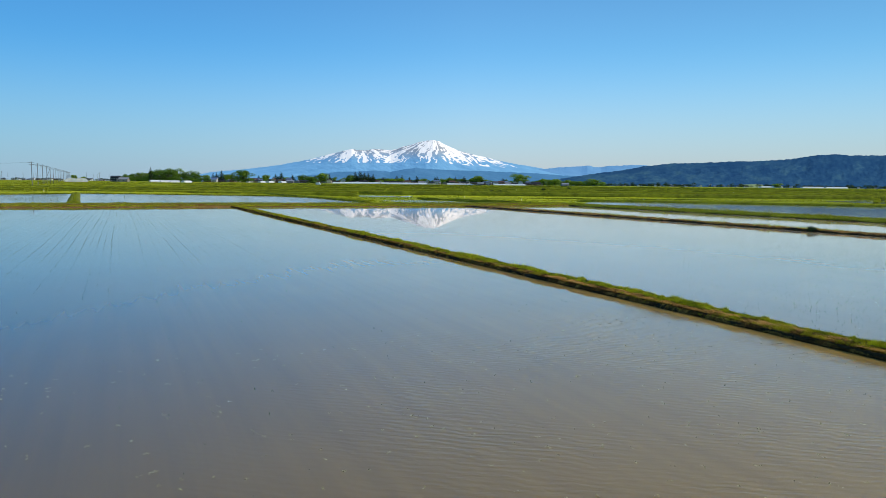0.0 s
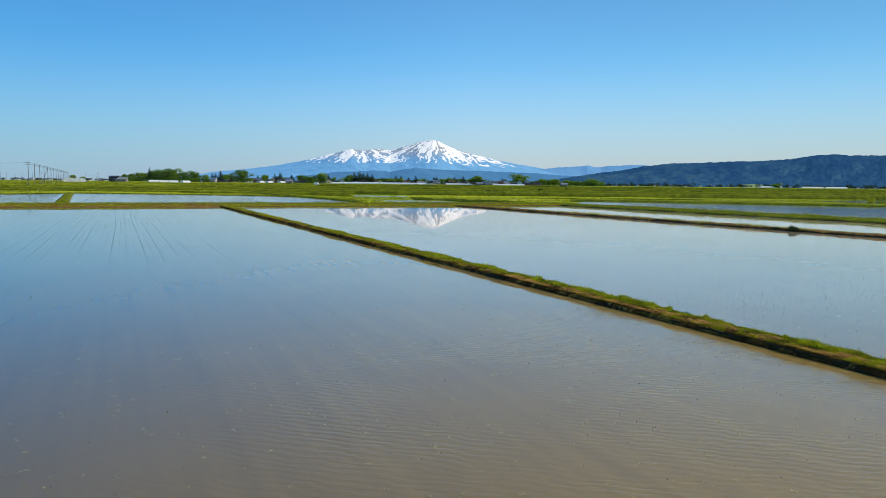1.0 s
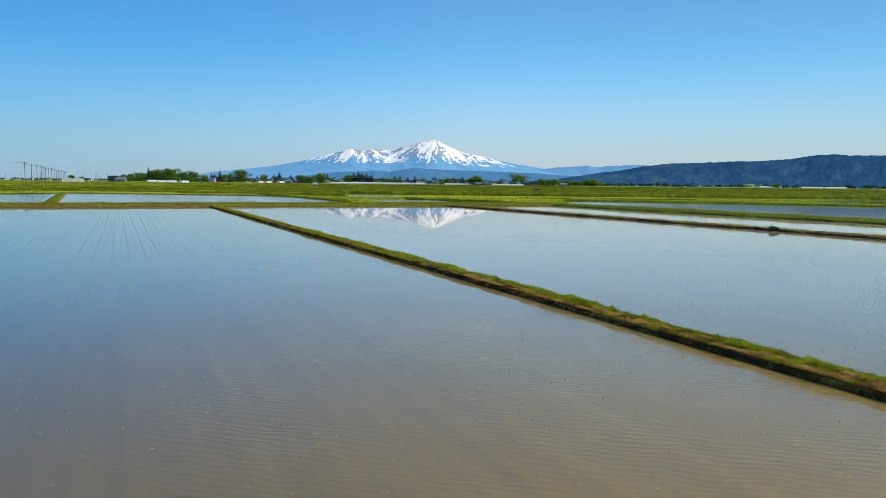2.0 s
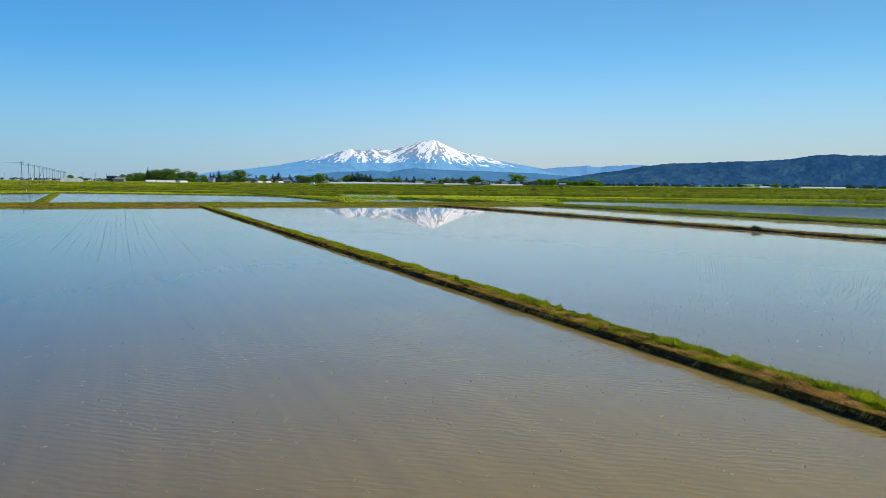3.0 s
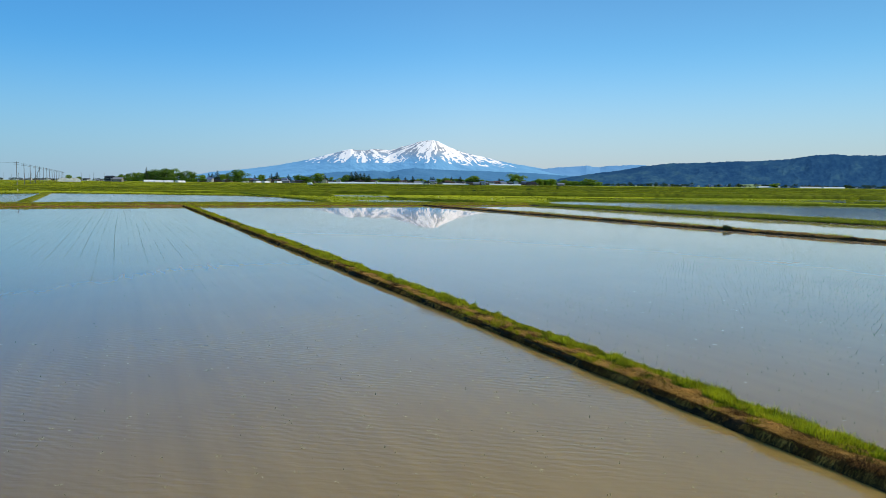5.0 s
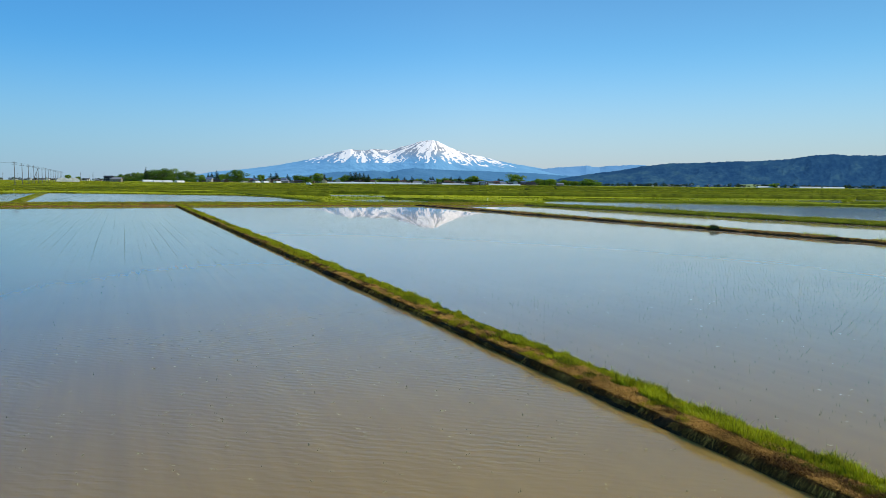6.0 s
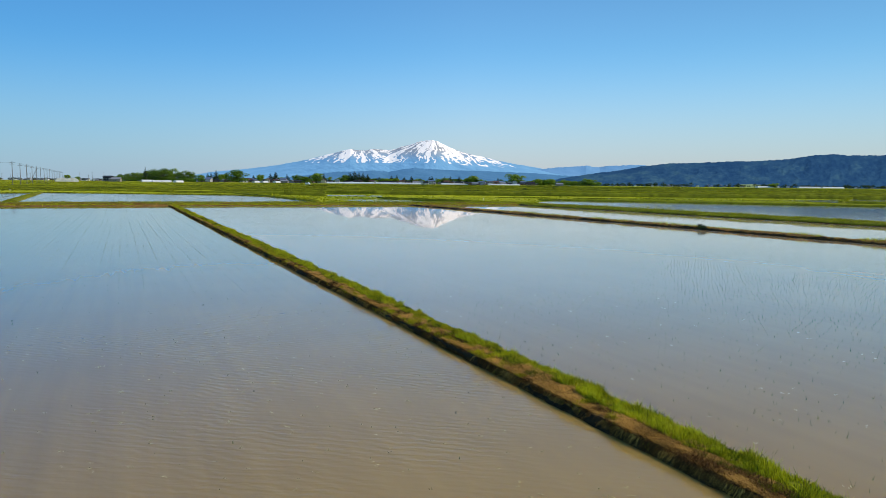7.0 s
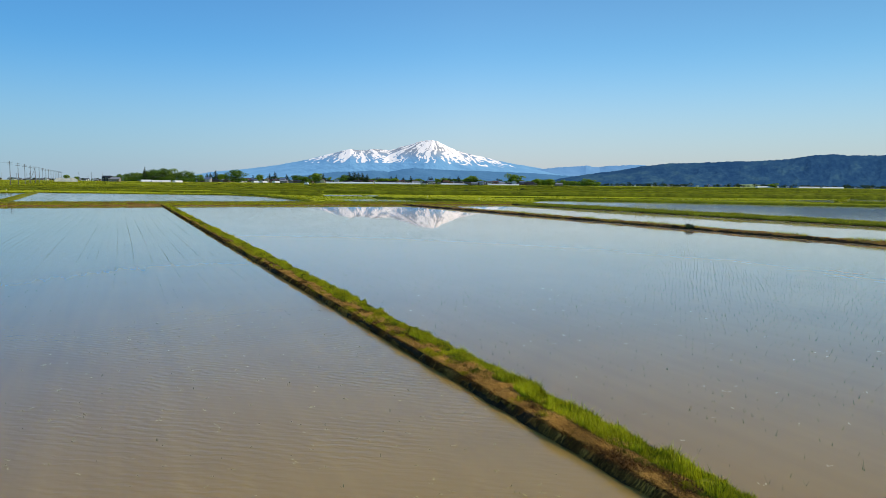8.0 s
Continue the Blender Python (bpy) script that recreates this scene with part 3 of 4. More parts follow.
BROADLEAF = [(-0.4414, 1050, 10.6, 12.4), (-0.432, 1055, 11.6, 14.1), (-0.4226, 1060, 12.6, 14.2), (-0.4131, 1050, 13.8, 14.1), (-0.4037, 1065, 14.9,
             13.4), (-0.3935, 1060, 16.2, 16.7), (-0.3817, 1050, 18.7, 20.7), (-0.3708, 1070, 15.4, 12.6), (-0.3606, 1060, 14.1, 13.4), (-0.3504,
             1055, 14.6, 15.8), (-0.3411, 1065, 11.5, 11.7), (-0.3286, 980, 10.4, 10.8), (-0.2791, 905, 14.4, 19.2), (-0.3003, 960, 11.2, 9.1),
             (-0.2925, 970, 10.6, 8.4), (-0.2471, 960, 11.0, 9.8), (-0.1946, 985, 10.3, 10.9), (-0.1687, 965, 14.1, 16.0), (-0.1295, 1000, 11.1,
             11.0), (0.0467, 1050, 13.5, 17.4)]
BROADLEAF2 = [(0.0381, 1060, 9.4, 11.7), (0.0233, 1080, 8.2, 10.2), (0.0123, 1075, 7.6, 10.2), (-0.0708, 1000, 7.8, 12.6), (-0.0606, 1005, 8.3, 12.7),
              (-0.0778, 1010, 7.0, 9.5), (0.107, 1083, 13.5, 19.5), (0.1385, 1000, 9.2, 11.8), (0.1541, 990, 9.7, 15.6), (0.1463, 1010, 7.8, 9.5),
              (0.1706, 1200, 8.0, 9.4), (0.1793, 1200, 8.6, 10.4), (0.1887, 1200, 8.3, 11.3), (0.1996, 1210, 8.0, 12.4), (0.209, 1200, 9.5, 15.1),
              (0.22, 1220, 7.4, 13.4), (-0.5128, 800, 6.8, 6.9), (-0.1844, 940, 8.1, 11.8), (0.4623, 1500, 7.4, 15.4), (-0.4995, 900, 5.6, 5.7)]
CONIFER = [(-0.3199, 990, 12.9, 4.7), (-0.3152, 985, 14.0, 4.7), (-0.3082, 990, 13.0, 6.2), (-0.2259, 980, 11.4, 5.4), (-0.233, 985, 10.2, 5.4),
           (-0.1585, 970, 9.7, 3.8), (-0.1225, 1005, 13.2, 6.3), (-0.1162, 1000, 13.2, 7.1), (-0.11, 1005, 12.5, 6.3), (-0.1045, 1010, 11.5, 5.6),
           (-0.0982, 1010, 10.7, 5.6), (-0.0089, 1040, 8.8, 4.1), (0.0162, 1070, 9.7, 5.1), (0.0287, 1070, 9.4, 5.1), (-0.4068, 1040, 16.6, 4.1)]
for k, row in enumerate(BROADLEAF):
    plant(KINDS, (2, 0, 2, 1)[k % 4] if k < 11 else (0, 3)[k % 2], *row)
for k, row in enumerate(BROADLEAF2):
    plant(KINDS, (3, 0, 1, 3)[k % 4], *row)
for k, row in enumerate(CONIFER):
    plant(CONIFERS, k % 2, *row)
tr = np.random.default_rng(31)
for k in range(170):
    plant(KINDS, (2, 0, 3, 1)[k % 4], tr.uniform(-0.335, 0.16), 1060 + tr.uniform(-20, 90), tr.uniform(4, 8), tr.uniform(5, 9))
for k in range(26):
    plant(CONIFERS, k % 2, tr.uniform(-0.33, 0.13), 1040 + tr.uniform(-30, 60), tr.uniform(7, 10), tr.uniform(4, 6))
# undergrowth of the grove and hedges between the houses, too far off to count
hr = np.random.default_rng(5)
ha = np.concatenate([hr.uniform(-0.45, -0.335, 90), hr.uniform(-0.34, 0.16, 110), hr.uniform(0.16, 0.225, 60)])
hd = np.concatenate([hr.uniform(1040, 1075, 90), hr.uniform(1050, 1110, 110), hr.uniform(1195, 1230, 60)])
hp = np.array([site(a, d) for a, d in zip(ha, hd)])
hs = np.concatenate([hr.uniform(3.0, 5.5, 90), hr.uniform(1.0, 2.7, 110), hr.uniform(2.5, 4.5, 60)])
hp[:, 2] = rise(hp[:, 1]) + hs * 0.55
tagged(leaf_cloud("hedge", hp, hs, 42000, 0.5, LEAF, None, 6), "dark green hedges and undergrowth among distant houses", "hedge", "", "stuff")
# far belt of woods at the foot of the long hill
n = 320
fa = hr.uniform(0.2, 0.66, n)
fd = hr.uniform(1900, 2050, n)
fs = hr.uniform(2.0, 5.0, n) * np.where(hr.random(n) < 0.25, 1.5, 1)
fp = np.array([site(a, d) for a, d in zip(fa, fd)])
fp[:, 2] = rise(fp[:, 1]) + fs * 0.6
tagged(leaf_cloud("woods", fp, fs, 26000, 0.9, LEAF_DARK, None, 8), "dark belt of distant woods at the foot of the hill", "woods", "", "stuff")


n = 130
fa = np.concatenate([hr.uniform(-0.66, -0.44, 90), hr.uniform(-0.34, 0.15, 40)])
fd = hr.uniform(1500, 1750, n)
fs = hr.uniform(1.5, 4.0, n)
fp = np.array([site(a, d) for a, d in zip(fa, fd)])
fp[:, 2] = rise(fp[:, 1]) + fs * 0.5
tagged(leaf_cloud("woods", fp, fs, 9000, 0.8, LEAF_DARK, None, 9), "low dark line of distant trees across the plain", "woods", "", "stuff")


# ---- village ----
def paint(name, c, rough=0.7):
    return grained(name, tuple(v * 0.85 for v in c), c, 1.2, rough, 0.1, 0.0)


WALLS = [paint("white_plaster", (0.58, 0.58, 0.57)), paint("cream_wall", (0.5, 0.43, 0.32)), paint("grey_board", (0.22, 0.2, 0.19)), paint("brown_board", (0.17, 0.1, 0.06)), paint("pale_siding", (0.38, 0.39, 0.4))]
ROOFS = [paint("dark_tile", (0.09, 0.1, 0.125), 0.4), paint("slate_tile", (0.17, 0.185, 0.22), 0.45), paint("red_brown_tile", (0.1, 0.06, 0.05), 0.5), paint("blue_metal_roof", (0.1, 0.14, 0.24), 0.35), paint("black_tile", (0.025, 0.027, 0.033), 0.4)]
GLASS, _, gb = material("window_glass", (0.03, 0.04, 0.05), 0.08)
FRAME = paint("window_frame_paint", (0.55, 0.55, 0.54))


def house(w, d, h, up, wall, roof, label, storeys=2):
    """A gabled house: w along its ridge, d deep, eaves at h, ridge at h + up."""
    ob = new("house")
    tagged(ob, label, "house", "village houses", "")
    bm = bmesh.new()
    pts = [(-d / 2, 0), (d / 2, 0), (d / 2, h), (0, h + up * 0.95), (-d / 2, h)]
    for sx in (-w / 2, w / 2):
        bm.faces.new([bm.verts.new((sx, y, z - (0.4 if z == 0 else 0))) for y, z in pts])
    vs = list(bm.verts)
    for k in range(5):
        a, b = k, (k + 1) % 5
        bm.faces.new([vs[a], vs[b], vs[b + 5], vs[a + 5]])
    body = part("wall", bm, wall, ob)
    bm = bmesh.new()
    o, t = 0.6, 0.18
    k = up / (d / 2)
    for s in (-1, 1):
        c = [(0, h + up), (s * (d / 2 + o), h - o * k), (s * (d / 2 + o), h - o * k + t), (0, h + up + t)]
        e = [[bm.verts.new((sx, y, z)) for y, z in c] for sx in (-w / 2 - o, w / 2 + o)]
        for i in range(4):
            bm.faces.new([e[0][i], e[0][(i + 1) % 4], e[1][(i + 1) % 4], e[1][i]])
        bm.faces.new(e[0]), bm.faces.new(e[1])
    rf = part("roof", bm, roof, ob)
    bm = bmesh.new()
    box(bm, -w / 2 - 0.6, -0.2, h + up + 0.1, w / 2 + 0.6, 0.2, h + up + 0.42)
    part("roof_ridge", bm, roof, rf)
    for storey in range(storeys):
        for i in range(max(2, int(w / 3))):
            x = -w / 2 + (i + 0.5) * w / max(2, int(w / 3))
            zc = 1.5 + storey * 2.7
            if zc + 0.7 > h:
                continue
            bm = bmesh.new()
            box(bm, x - 0.8, -d / 2 - 0.05, zc - 0.6, x + 0.8, -d / 2 + 0.02, zc + 0.6)
            wd = part("window", bm, GLASS, ob)
            bm = bmesh.new()
            for x0, z0, x1, z1 in ((-0.9, -0.7, 0.9, -0.6), (-0.9, 0.6, 0.9, 0.7), (-0.9, -0.6, -0.8, 0.6), (0.8, -0.6, 0.9, 0.6), (-0.04, -0.6, 0.04, 0.6)):
                box(bm, x + x0, -d / 2 - 0.1, zc + z0, x + x1, -d / 2 + 0.02, zc + z1)
            part("frame", bm, FRAME, wd)
    bm = bmesh.new()
    box(bm, w / 2 - 2.2, -d / 2 - 0.06, 0, w / 2 - 1.2, -d / 2 + 0.02, 2.1)
    part("door", bm, WALLS[3], ob)
    return ob


HOUSES = [house(12, 8, 5.4, 2.2, WALLS[0], ROOFS[0], "white two-storey farmhouse with a dark tiled roof"), house(14, 9, 3.4, 2.6, WALLS[2], ROOFS[1], "low grey wooden farmhouse with a slate-coloured roof", 1),
          house(10, 7, 5.2, 1.8, WALLS[1], ROOFS[2], "cream house with a red-brown tiled roof"), house(16, 9, 3.6, 2.0, WALLS[3], ROOFS[4], "long brown barn with a black roof among trees", 1),
          house(9, 7, 5.6, 1.6, WALLS[4], ROOFS[3], "pale house with a blue metal roof"), house(13, 8, 3.2, 1.8, WALLS[0], ROOFS[4], "low white shed with a dark roof", 1),
          house(11, 8, 6.4, 1.2, paint("black_board", (0.03, 0.035, 0.05)), ROOFS[4], "tall black-boarded barn with a low dark roof beside a grove")]
placed = set()


def settle(kinds, k, across, depth, turn, scale=1.0, lift=0.0):
    p = site(across, depth)
    m = Matrix.Translation((p.x, p.y, float(rise(p.y)) + lift)) @ Matrix.Rotation(turn - TURN, 4, "Z") @ Matrix.Diagonal((scale, scale, scale, 1))
    ob = kinds[k]
    if ob.name in placed:
        return copy_thing(ob, m)
    ob.matrix_basis = m
    placed.add(ob.name)
    return ob


HOUSE = [-0.4552, -0.445, -0.4277, -0.3296, -0.3037, -0.2927, -0.2653, -0.259, -0.2457, -0.2362, -0.2276, -0.2198, -0.2119, -0.2025, -0.1453, -0.1398,
         -0.11, -0.0888, -0.0449, -0.0394, -0.0315, -0.0198, -0.0119, -0.0072, 0.0014, 0.0092, 0.0571, 0.0633, 0.0728, 0.079, 0.0892, 0.0994, 0.1214,
         0.1292, 0.1347, 0.1684]
hr = np.random.default_rng(12)
for k, a in enumerate(HOUSE):
    depth = 715 if k < 2 else 1000 + hr.uniform(-45, 60)
    settle(HOUSES, 6 if k == 0 else (3, 1, 1, 5, 4, 1, 0, 3, 1, 2, 5)[k % 11], a, depth, hr.choice([0, 0.12, -0.1, 1.57]), 0.72 if k < 2 else hr.uniform(0.72, 0.92))
FARHOUSE = [0.2508, 0.2704, 0.2939, 0.3174, 0.337, 0.3566, 0.3762, 0.3958, 0.4193, 0.4389, 0.482, 0.5055, 0.5291, 0.5526, 0.5761, 0.5996]
for k, a in enumerate(FARHOUSE):
    settle(HOUSES, (5, 0, 4, 1)[k % 4], a, 1750 + hr.uniform(-60, 120), hr.choice([0, 0.2, 1.57]), hr.uniform(0.6, 0.85))

# small houses scattered over the foot of the long hill, and a pale meadow among them
for k in range(84):
    a, up = hr.uniform(0.235, 0.44), hr.uniform(0.0, 0.16) ** 1.2
    foot = (3 + float(np.interp(a, *zip(*HILL))) * 3000) * up ** 1.1
    p = site(a, 2520 + 480 * up)
    settle(HOUSES, (5, 1, 0)[k % 3], a, 2520 + 480 * up, hr.choice([0, 0.3, -0.4, 1.57]), hr.uniform(0.6, 0.9), foot - float(rise(p.y)) - 0.6)
MEADOW = grained("meadow_grass", (0.14, 0.2, 0.09), (0.22, 0.28, 0.14), 0.05, 0.95, 0.2, 0.0)
quad = [site(a, d, z) for a, d, z in ((0.408, 2020, 2.2), (0.447, 2020, 2.2), (0.443, 2110, 11.0), (0.43, 2115, 12.0), (0.412, 2110, 10.5))]
tagged(part("meadow", ([tuple(v) for v in quad], [], [(0, 1, 2, 3, 4)]), MEADOW), "pale green meadow on the foot of the hill", "meadow", "", "structure")

# more of the village behind the front row, and a far hamlet on the open side of the plain
for k in range(150):
    settle(HOUSES, (3, 3, 1, 4, 2, 5, 3)[k % 7], hr.uniform(-0.34, 0.135), 950 + hr.uniform(-10, 110), hr.choice([0, 0.12, -0.1, 1.57]), hr.uniform(0.7, 0.95))
for k in range(40):
    settle(HOUSES, (1, 5, 0, 3)[k % 4], hr.uniform(-0.64, -0.46), 1350 + hr.uniform(0, 250), hr.choice([0, 0.15, 1.57]), hr.uniform(0.6, 0.9))

# plastic tunnels
PLASTIC, pnt, pb = material("greenhouse_film", (0.4, 0.42, 0.43), 0.4)
pnt.links.new(ramp(pnt, noise_node(pnt, 0.7, 4, coords(pnt)).outputs[0], [(0.3, (0.42, 0.44, 0.45)), (0.7, (0.66, 0.67, 0.67))]), pb.inputs["Base Color"])
HOOP = paint("galvanised_hoop", (0.4, 0.41, 0.42), 0.4)


def tunnel(w, length, h, label):
    """A plastic greenhouse along its own x."""
    ob = new("greenhouse")
    tagged(ob, label, "greenhouse", "plastic greenhouses", "")
    n = 14
    arc = [(-w / 2 * math.cos(math.pi * i / n), h * math.sin(math.pi * i / n) ** 0.7) for i in range(n + 1)]
    m = max(4, int(length / 3))
    verts, faces = [], []
    for j in range(m + 1):
        sag = 0.03 if j % 2 else 0.0
        verts += [(-length / 2 + length * j / m, y * (1 - sag), z * (1 - sag)) for y, z in arc]
    for j in range(m):
        faces += [(j * (n + 1) + i, j * (n + 1) + i + 1, (j + 1) * (n + 1) + i + 1, (j + 1) * (n + 1) + i) for i in range(n)]
    faces += [tuple(range(n + 1)), tuple(m * (n + 1) + i for i in range(n, -1, -1))]
    part("film", (verts, [], faces), PLASTIC, ob)
    for j in range(0, m + 1, 2):
        bm = bmesh.new()
        x = -length / 2 + length * j / m
        for (y0, z0), (y1, z1) in zip(arc[:-1], arc[1:]):
            rod(bm, (x, y0 * 1.01, z0 * 1.01), (x, y1 * 1.01, z1 * 1.01), 0.05, None, 4)
        part("hoop", bm, HOOP, ob)
    bm = bmesh.new()
    box(bm, -length / 2 - 0.06, -0.9, 0, -length / 2 + 0.02, 0.9, 2.0)
    part("door", bm, FRAME, ob)
    return ob


TUNNELS = [tunnel(6.5, 11, 2.6, "white plastic greenhouse tunnel at the edge of the fields"), tunnel(6, 30, 2.0, "long low white plastic greenhouse before the village"), tunnel(9.5, 12, 3.2, "domed plastic greenhouse seen end on")]
GH = [-0.517, -0.5029, -0.4002, -0.3868, -0.3735, -0.357, -0.2699, -0.2527, -0.2409, -0.2237, -0.1374, -0.1052, -0.0692, -0.0394]
for k, a in enumerate(GH):
    if k < 2:
        settle(TUNNELS, 2, a, 592, 2.04, 1.0)
    elif k < 6:
        settle(TUNNELS, 0, a, 670, 0.55 if k < 5 else 1.0, 0.86)
    elif k < 10:
        settle(TUNNELS, 0, a, 930, 1.1, 1.0)
    else:
        settle(TUNNELS, 1, a, 905, 0.02, 1.0)
for a in (0.018, 0.045, 0.083, 0.1):
    settle(TUNNELS, 1, a, 960, 0.02, 0.85)
for a in (0.455, 0.512, 0.545, 0.64):
    settle(TUNNELS, 1, a, 1500, 0.02, 1.5)

# ---- power line ----
def utility_pole():
    ob = new("utility_pole")
    tagged(ob, "grey concrete utility pole with crossarms beside the fields", "utility pole", "power line poles", "")
    bm = bmesh.new()
    rod(bm, (0, 0, -0.5), (0, 0, 9.7), 0.16, 0.09, 10)
    part("shaft", bm, CONCRETE, ob)
    for z in (9.3, 8.6):
        bm = bmesh.new()
        box(bm, -0.9, -0.06, z - 0.05, 0.9, 0.06, z + 0.05)
        arm = part("crossarm", bm, STEEL, ob)
        for x in (-0.8, -0.3, 0.8):
            bm = bmesh.new()
            rod(bm, (x, 0, z + 0.05), (x, 0, z + 0.22), 0.05, 0.035, 6)
            part("insulator", bm, WALLS[0], arm)
    return ob


pole = utility_pole()
POLES = [(-31 - 1.05 * k, 319 + 33.8 * k) for k in range(16)]
for k, (x, y) in enumerate(POLES):
    m = pose(x, y, float(rise(y)) - 0.5, 0, 0, 3 * math.sin(k * 2.4))
    if k:
        copy_thing(pole, m)
    else:
        pole.matrix_basis = m


stay = new("pole_stay")
tagged(stay, "slanting concrete stay pole propping a utility pole", "stay pole", "", "")
bm = bmesh.new()
rod(bm, (0, 0, -0.4), (3.4, 0, 8.2), 0.13, 0.1, 8)
brace = part("shaft", bm, CONCRETE, stay)
bm = bmesh.new()
rod(bm, (3.3, 0, 7.9), (3.46, 0, 8.3), 0.17, 0.17, 8)
part("clamp", bm, STEEL, stay, "dark steel clamp")
stay.matrix_basis = pose(POLES[4][0] - 3.55, POLES[4][1], float(rise(POLES[4][1])) - 0.5)

pr = np.random.default_rng(77)
for k in range(16):
    p = site(pr.uniform(-0.63, -0.44), pr.uniform(700, 1300))
    copy_thing(pole, Matrix.Translation((p.x, p.y, float(rise(p.y)) - 0.5)) @ Matrix.Rotation(k * 0.9, 4, "Z"))


def cable(a, b, sag):
    a, b = Vector(a), Vector(b)
    cu = bpy.data.curves.new("cable", "CURVE")
    cu.dimensions, cu.bevel_depth, cu.bevel_resolution = "3D", 0.013, 0
    sp = cu.splines.new("POLY")
    sp.points.add(8)
    for i in range(9):
        f = i / 8
        p = a.lerp(b, f)
        sp.points[i].co = (p.x, p.y, p.z - sag * 4 * f * (1 - f), 1)
    cu.materials.append(STEEL)
    return tagged(new("cable", cu), "thin dark power cable strung between utility poles", "cable", "power cables", "")


for k in range(12):
    (x0, y0), (x1, y1) = POLES[k], POLES[k + 1]
    for dx in (-0.8, 0.8):
        cable((x0 + dx, y0, float(rise(y0)) + 8.85), (x1 + dx, y1, float(rise(y1)) + 8.85), 0.35)
for dy in (-0.5, 0.5):
    cable((-31.6, 319 + dy, float(rise(319)) + 8.85), (-75, 311 + dy, 9.3), 0.7)

# ---- small white van on a field road ----
VAN_PAINT = paint("white_van_paint", (0.8, 0.8, 0.8), 0.3)
RUBBER = paint("rubber", (0.02, 0.02, 0.02), 0.8)


def van():
    ob = new("van")
    tagged(ob, "small white van parked on a field road", "van", "", "")
    bm = bmesh.new()
    side = [(-1.7, 0.35), (1.7, 0.35), (1.7, 0.95), (1.25, 1.05), (0.85, 1.85), (-1.6, 1.9), (-1.7, 1.2)]
    e = [[bm.verts.new((x, y, z)) for x, z in side] for y in (-0.74, 0.74)]
    for i in range(len(side)):
        j = (i + 1) % len(side)
        bm.faces.new([e[0][i], e[0][j], e[1][j], e[1][i]])
    bm.faces.new(e[0]), bm.faces.new(e[1])
    bmesh.ops.bevel(bm, geom=list(bm.edges), offset=0.05, segments=1, affect="EDGES")
    part("body", bm, VAN_PAINT, ob)
    for x0, x1 in ((-1.45, -0.55), (-0.45, 0.4)):
        for y in (-0.75, 0.73):
            bm = bmesh.new()
            box(bm, x0, y, 1.2, x1, y + 0.02, 1.7)
            part("window", bm, GLASS, ob)
    for x in (-1.1, 1.1):
        for y in (-0.7, 0.7):
            bm = bmesh.new()
            rod(bm, (x, y - 0.08, 0.28), (x, y + 0.08, 0.28), 0.28, None, 14)
            wheel = part("wheel", bm, RUBBER, ob)
            bm = bmesh.new()
            rod(bm, (x, y - 0.09, 0.28), (x, y + 0.09, 0.28), 0.16, None, 10)
            part("rim", bm, HOOP, wheel)
    return ob


vp = site(-0.174, 508)
van_ob = van()
van_ob.matrix_basis = pose(vp.x, vp.y, float(rise(vp.y)) + 0.12, 0, 0, -30)

# ---- far paddies: low grassy banks between them ----
LOW = [(-0.7, -0.3, 2), (-0.45, 0.2, 2), (-0.2, 0.3, 2), (0.25, 0.3, 2), (0.5, 0.18, 2), (0.75, -0.3, 2)]
PATH_BANK = [(-0.9, -0.12, 2), (-0.7, 0.12, 2), (-0.35, 0.22, 2), (0.35, 0.22, 2), (0.7, 0.12, 2), (0.9, -0.12, 2)]


def lifted(section, z):
    return [(o, h + z if h > 0 else h, m) for o, h, m in section]


bank("bund", (-5.1, 95), (-8.3, 166), lifted(PATH_BANK, 0.33), MATS, 0.5, 0.08, 61, "grassy path between two flooded paddies")
bank("bund", (31.8, 95), (31.8, 206), lifted(LOW, 0.25), MATS, 0.5, 0.1, 62, "low grassy bund beside a flooded paddy")
for k, x in enumerate((-66, -36.4)):
    bank("bund", (x, 165), (x, 206), lifted(LOW, 0.3), MATS, 0.6, 0.1, 70 + k, "low grassy bund between fields")


for k, (a, b) in enumerate((((82, 118.5), (151, 37)), ((143, 98), (180, 59)), ((143, 99), (200, 138.5)), ((51, 125), (59.5, 98)))):
    bank("bund", a, b, LOW, MATS, 0.8, 0.12, 84 + k, "low grassy bund at the edge of a flooded field")


def across(d, r):
    """A place in the far fields, whose banks run square to the mountain."""
    p = AHEAD * d + RIGHT * r
    return p.x, p.y


FIELD_BANKS = [(172, -128, -20), (205, -150, 150), (232, -170, 190), (262, -190, 230), (300, -220, 260), (352, -250, 300), (420, -300, 330), (500, -350, 390), (590, -420, 450), (690, -480, 520)]
for k, (d, r0, r1) in enumerate(FIELD_BANKS):
    (x0, y0), (x1, y1) = across(d, r0), across(d, r1)
    bank("bund", (x1, y1), (x0, y0), lifted(LOW, float(rise((y0 + y1) / 2)) + (0.15 if k % 2 else 0.03)), MATS, 1.2, 0.14, 90 + k, "grassy bank across the far green fields")


def strew(n, x0, x1, y0, y1, seed):
    r = np.random.default_rng(seed)
    return np.stack([r.uniform(x0, x1, n), r.uniform(y0, y1, n), np.zeros(n)], 1), r


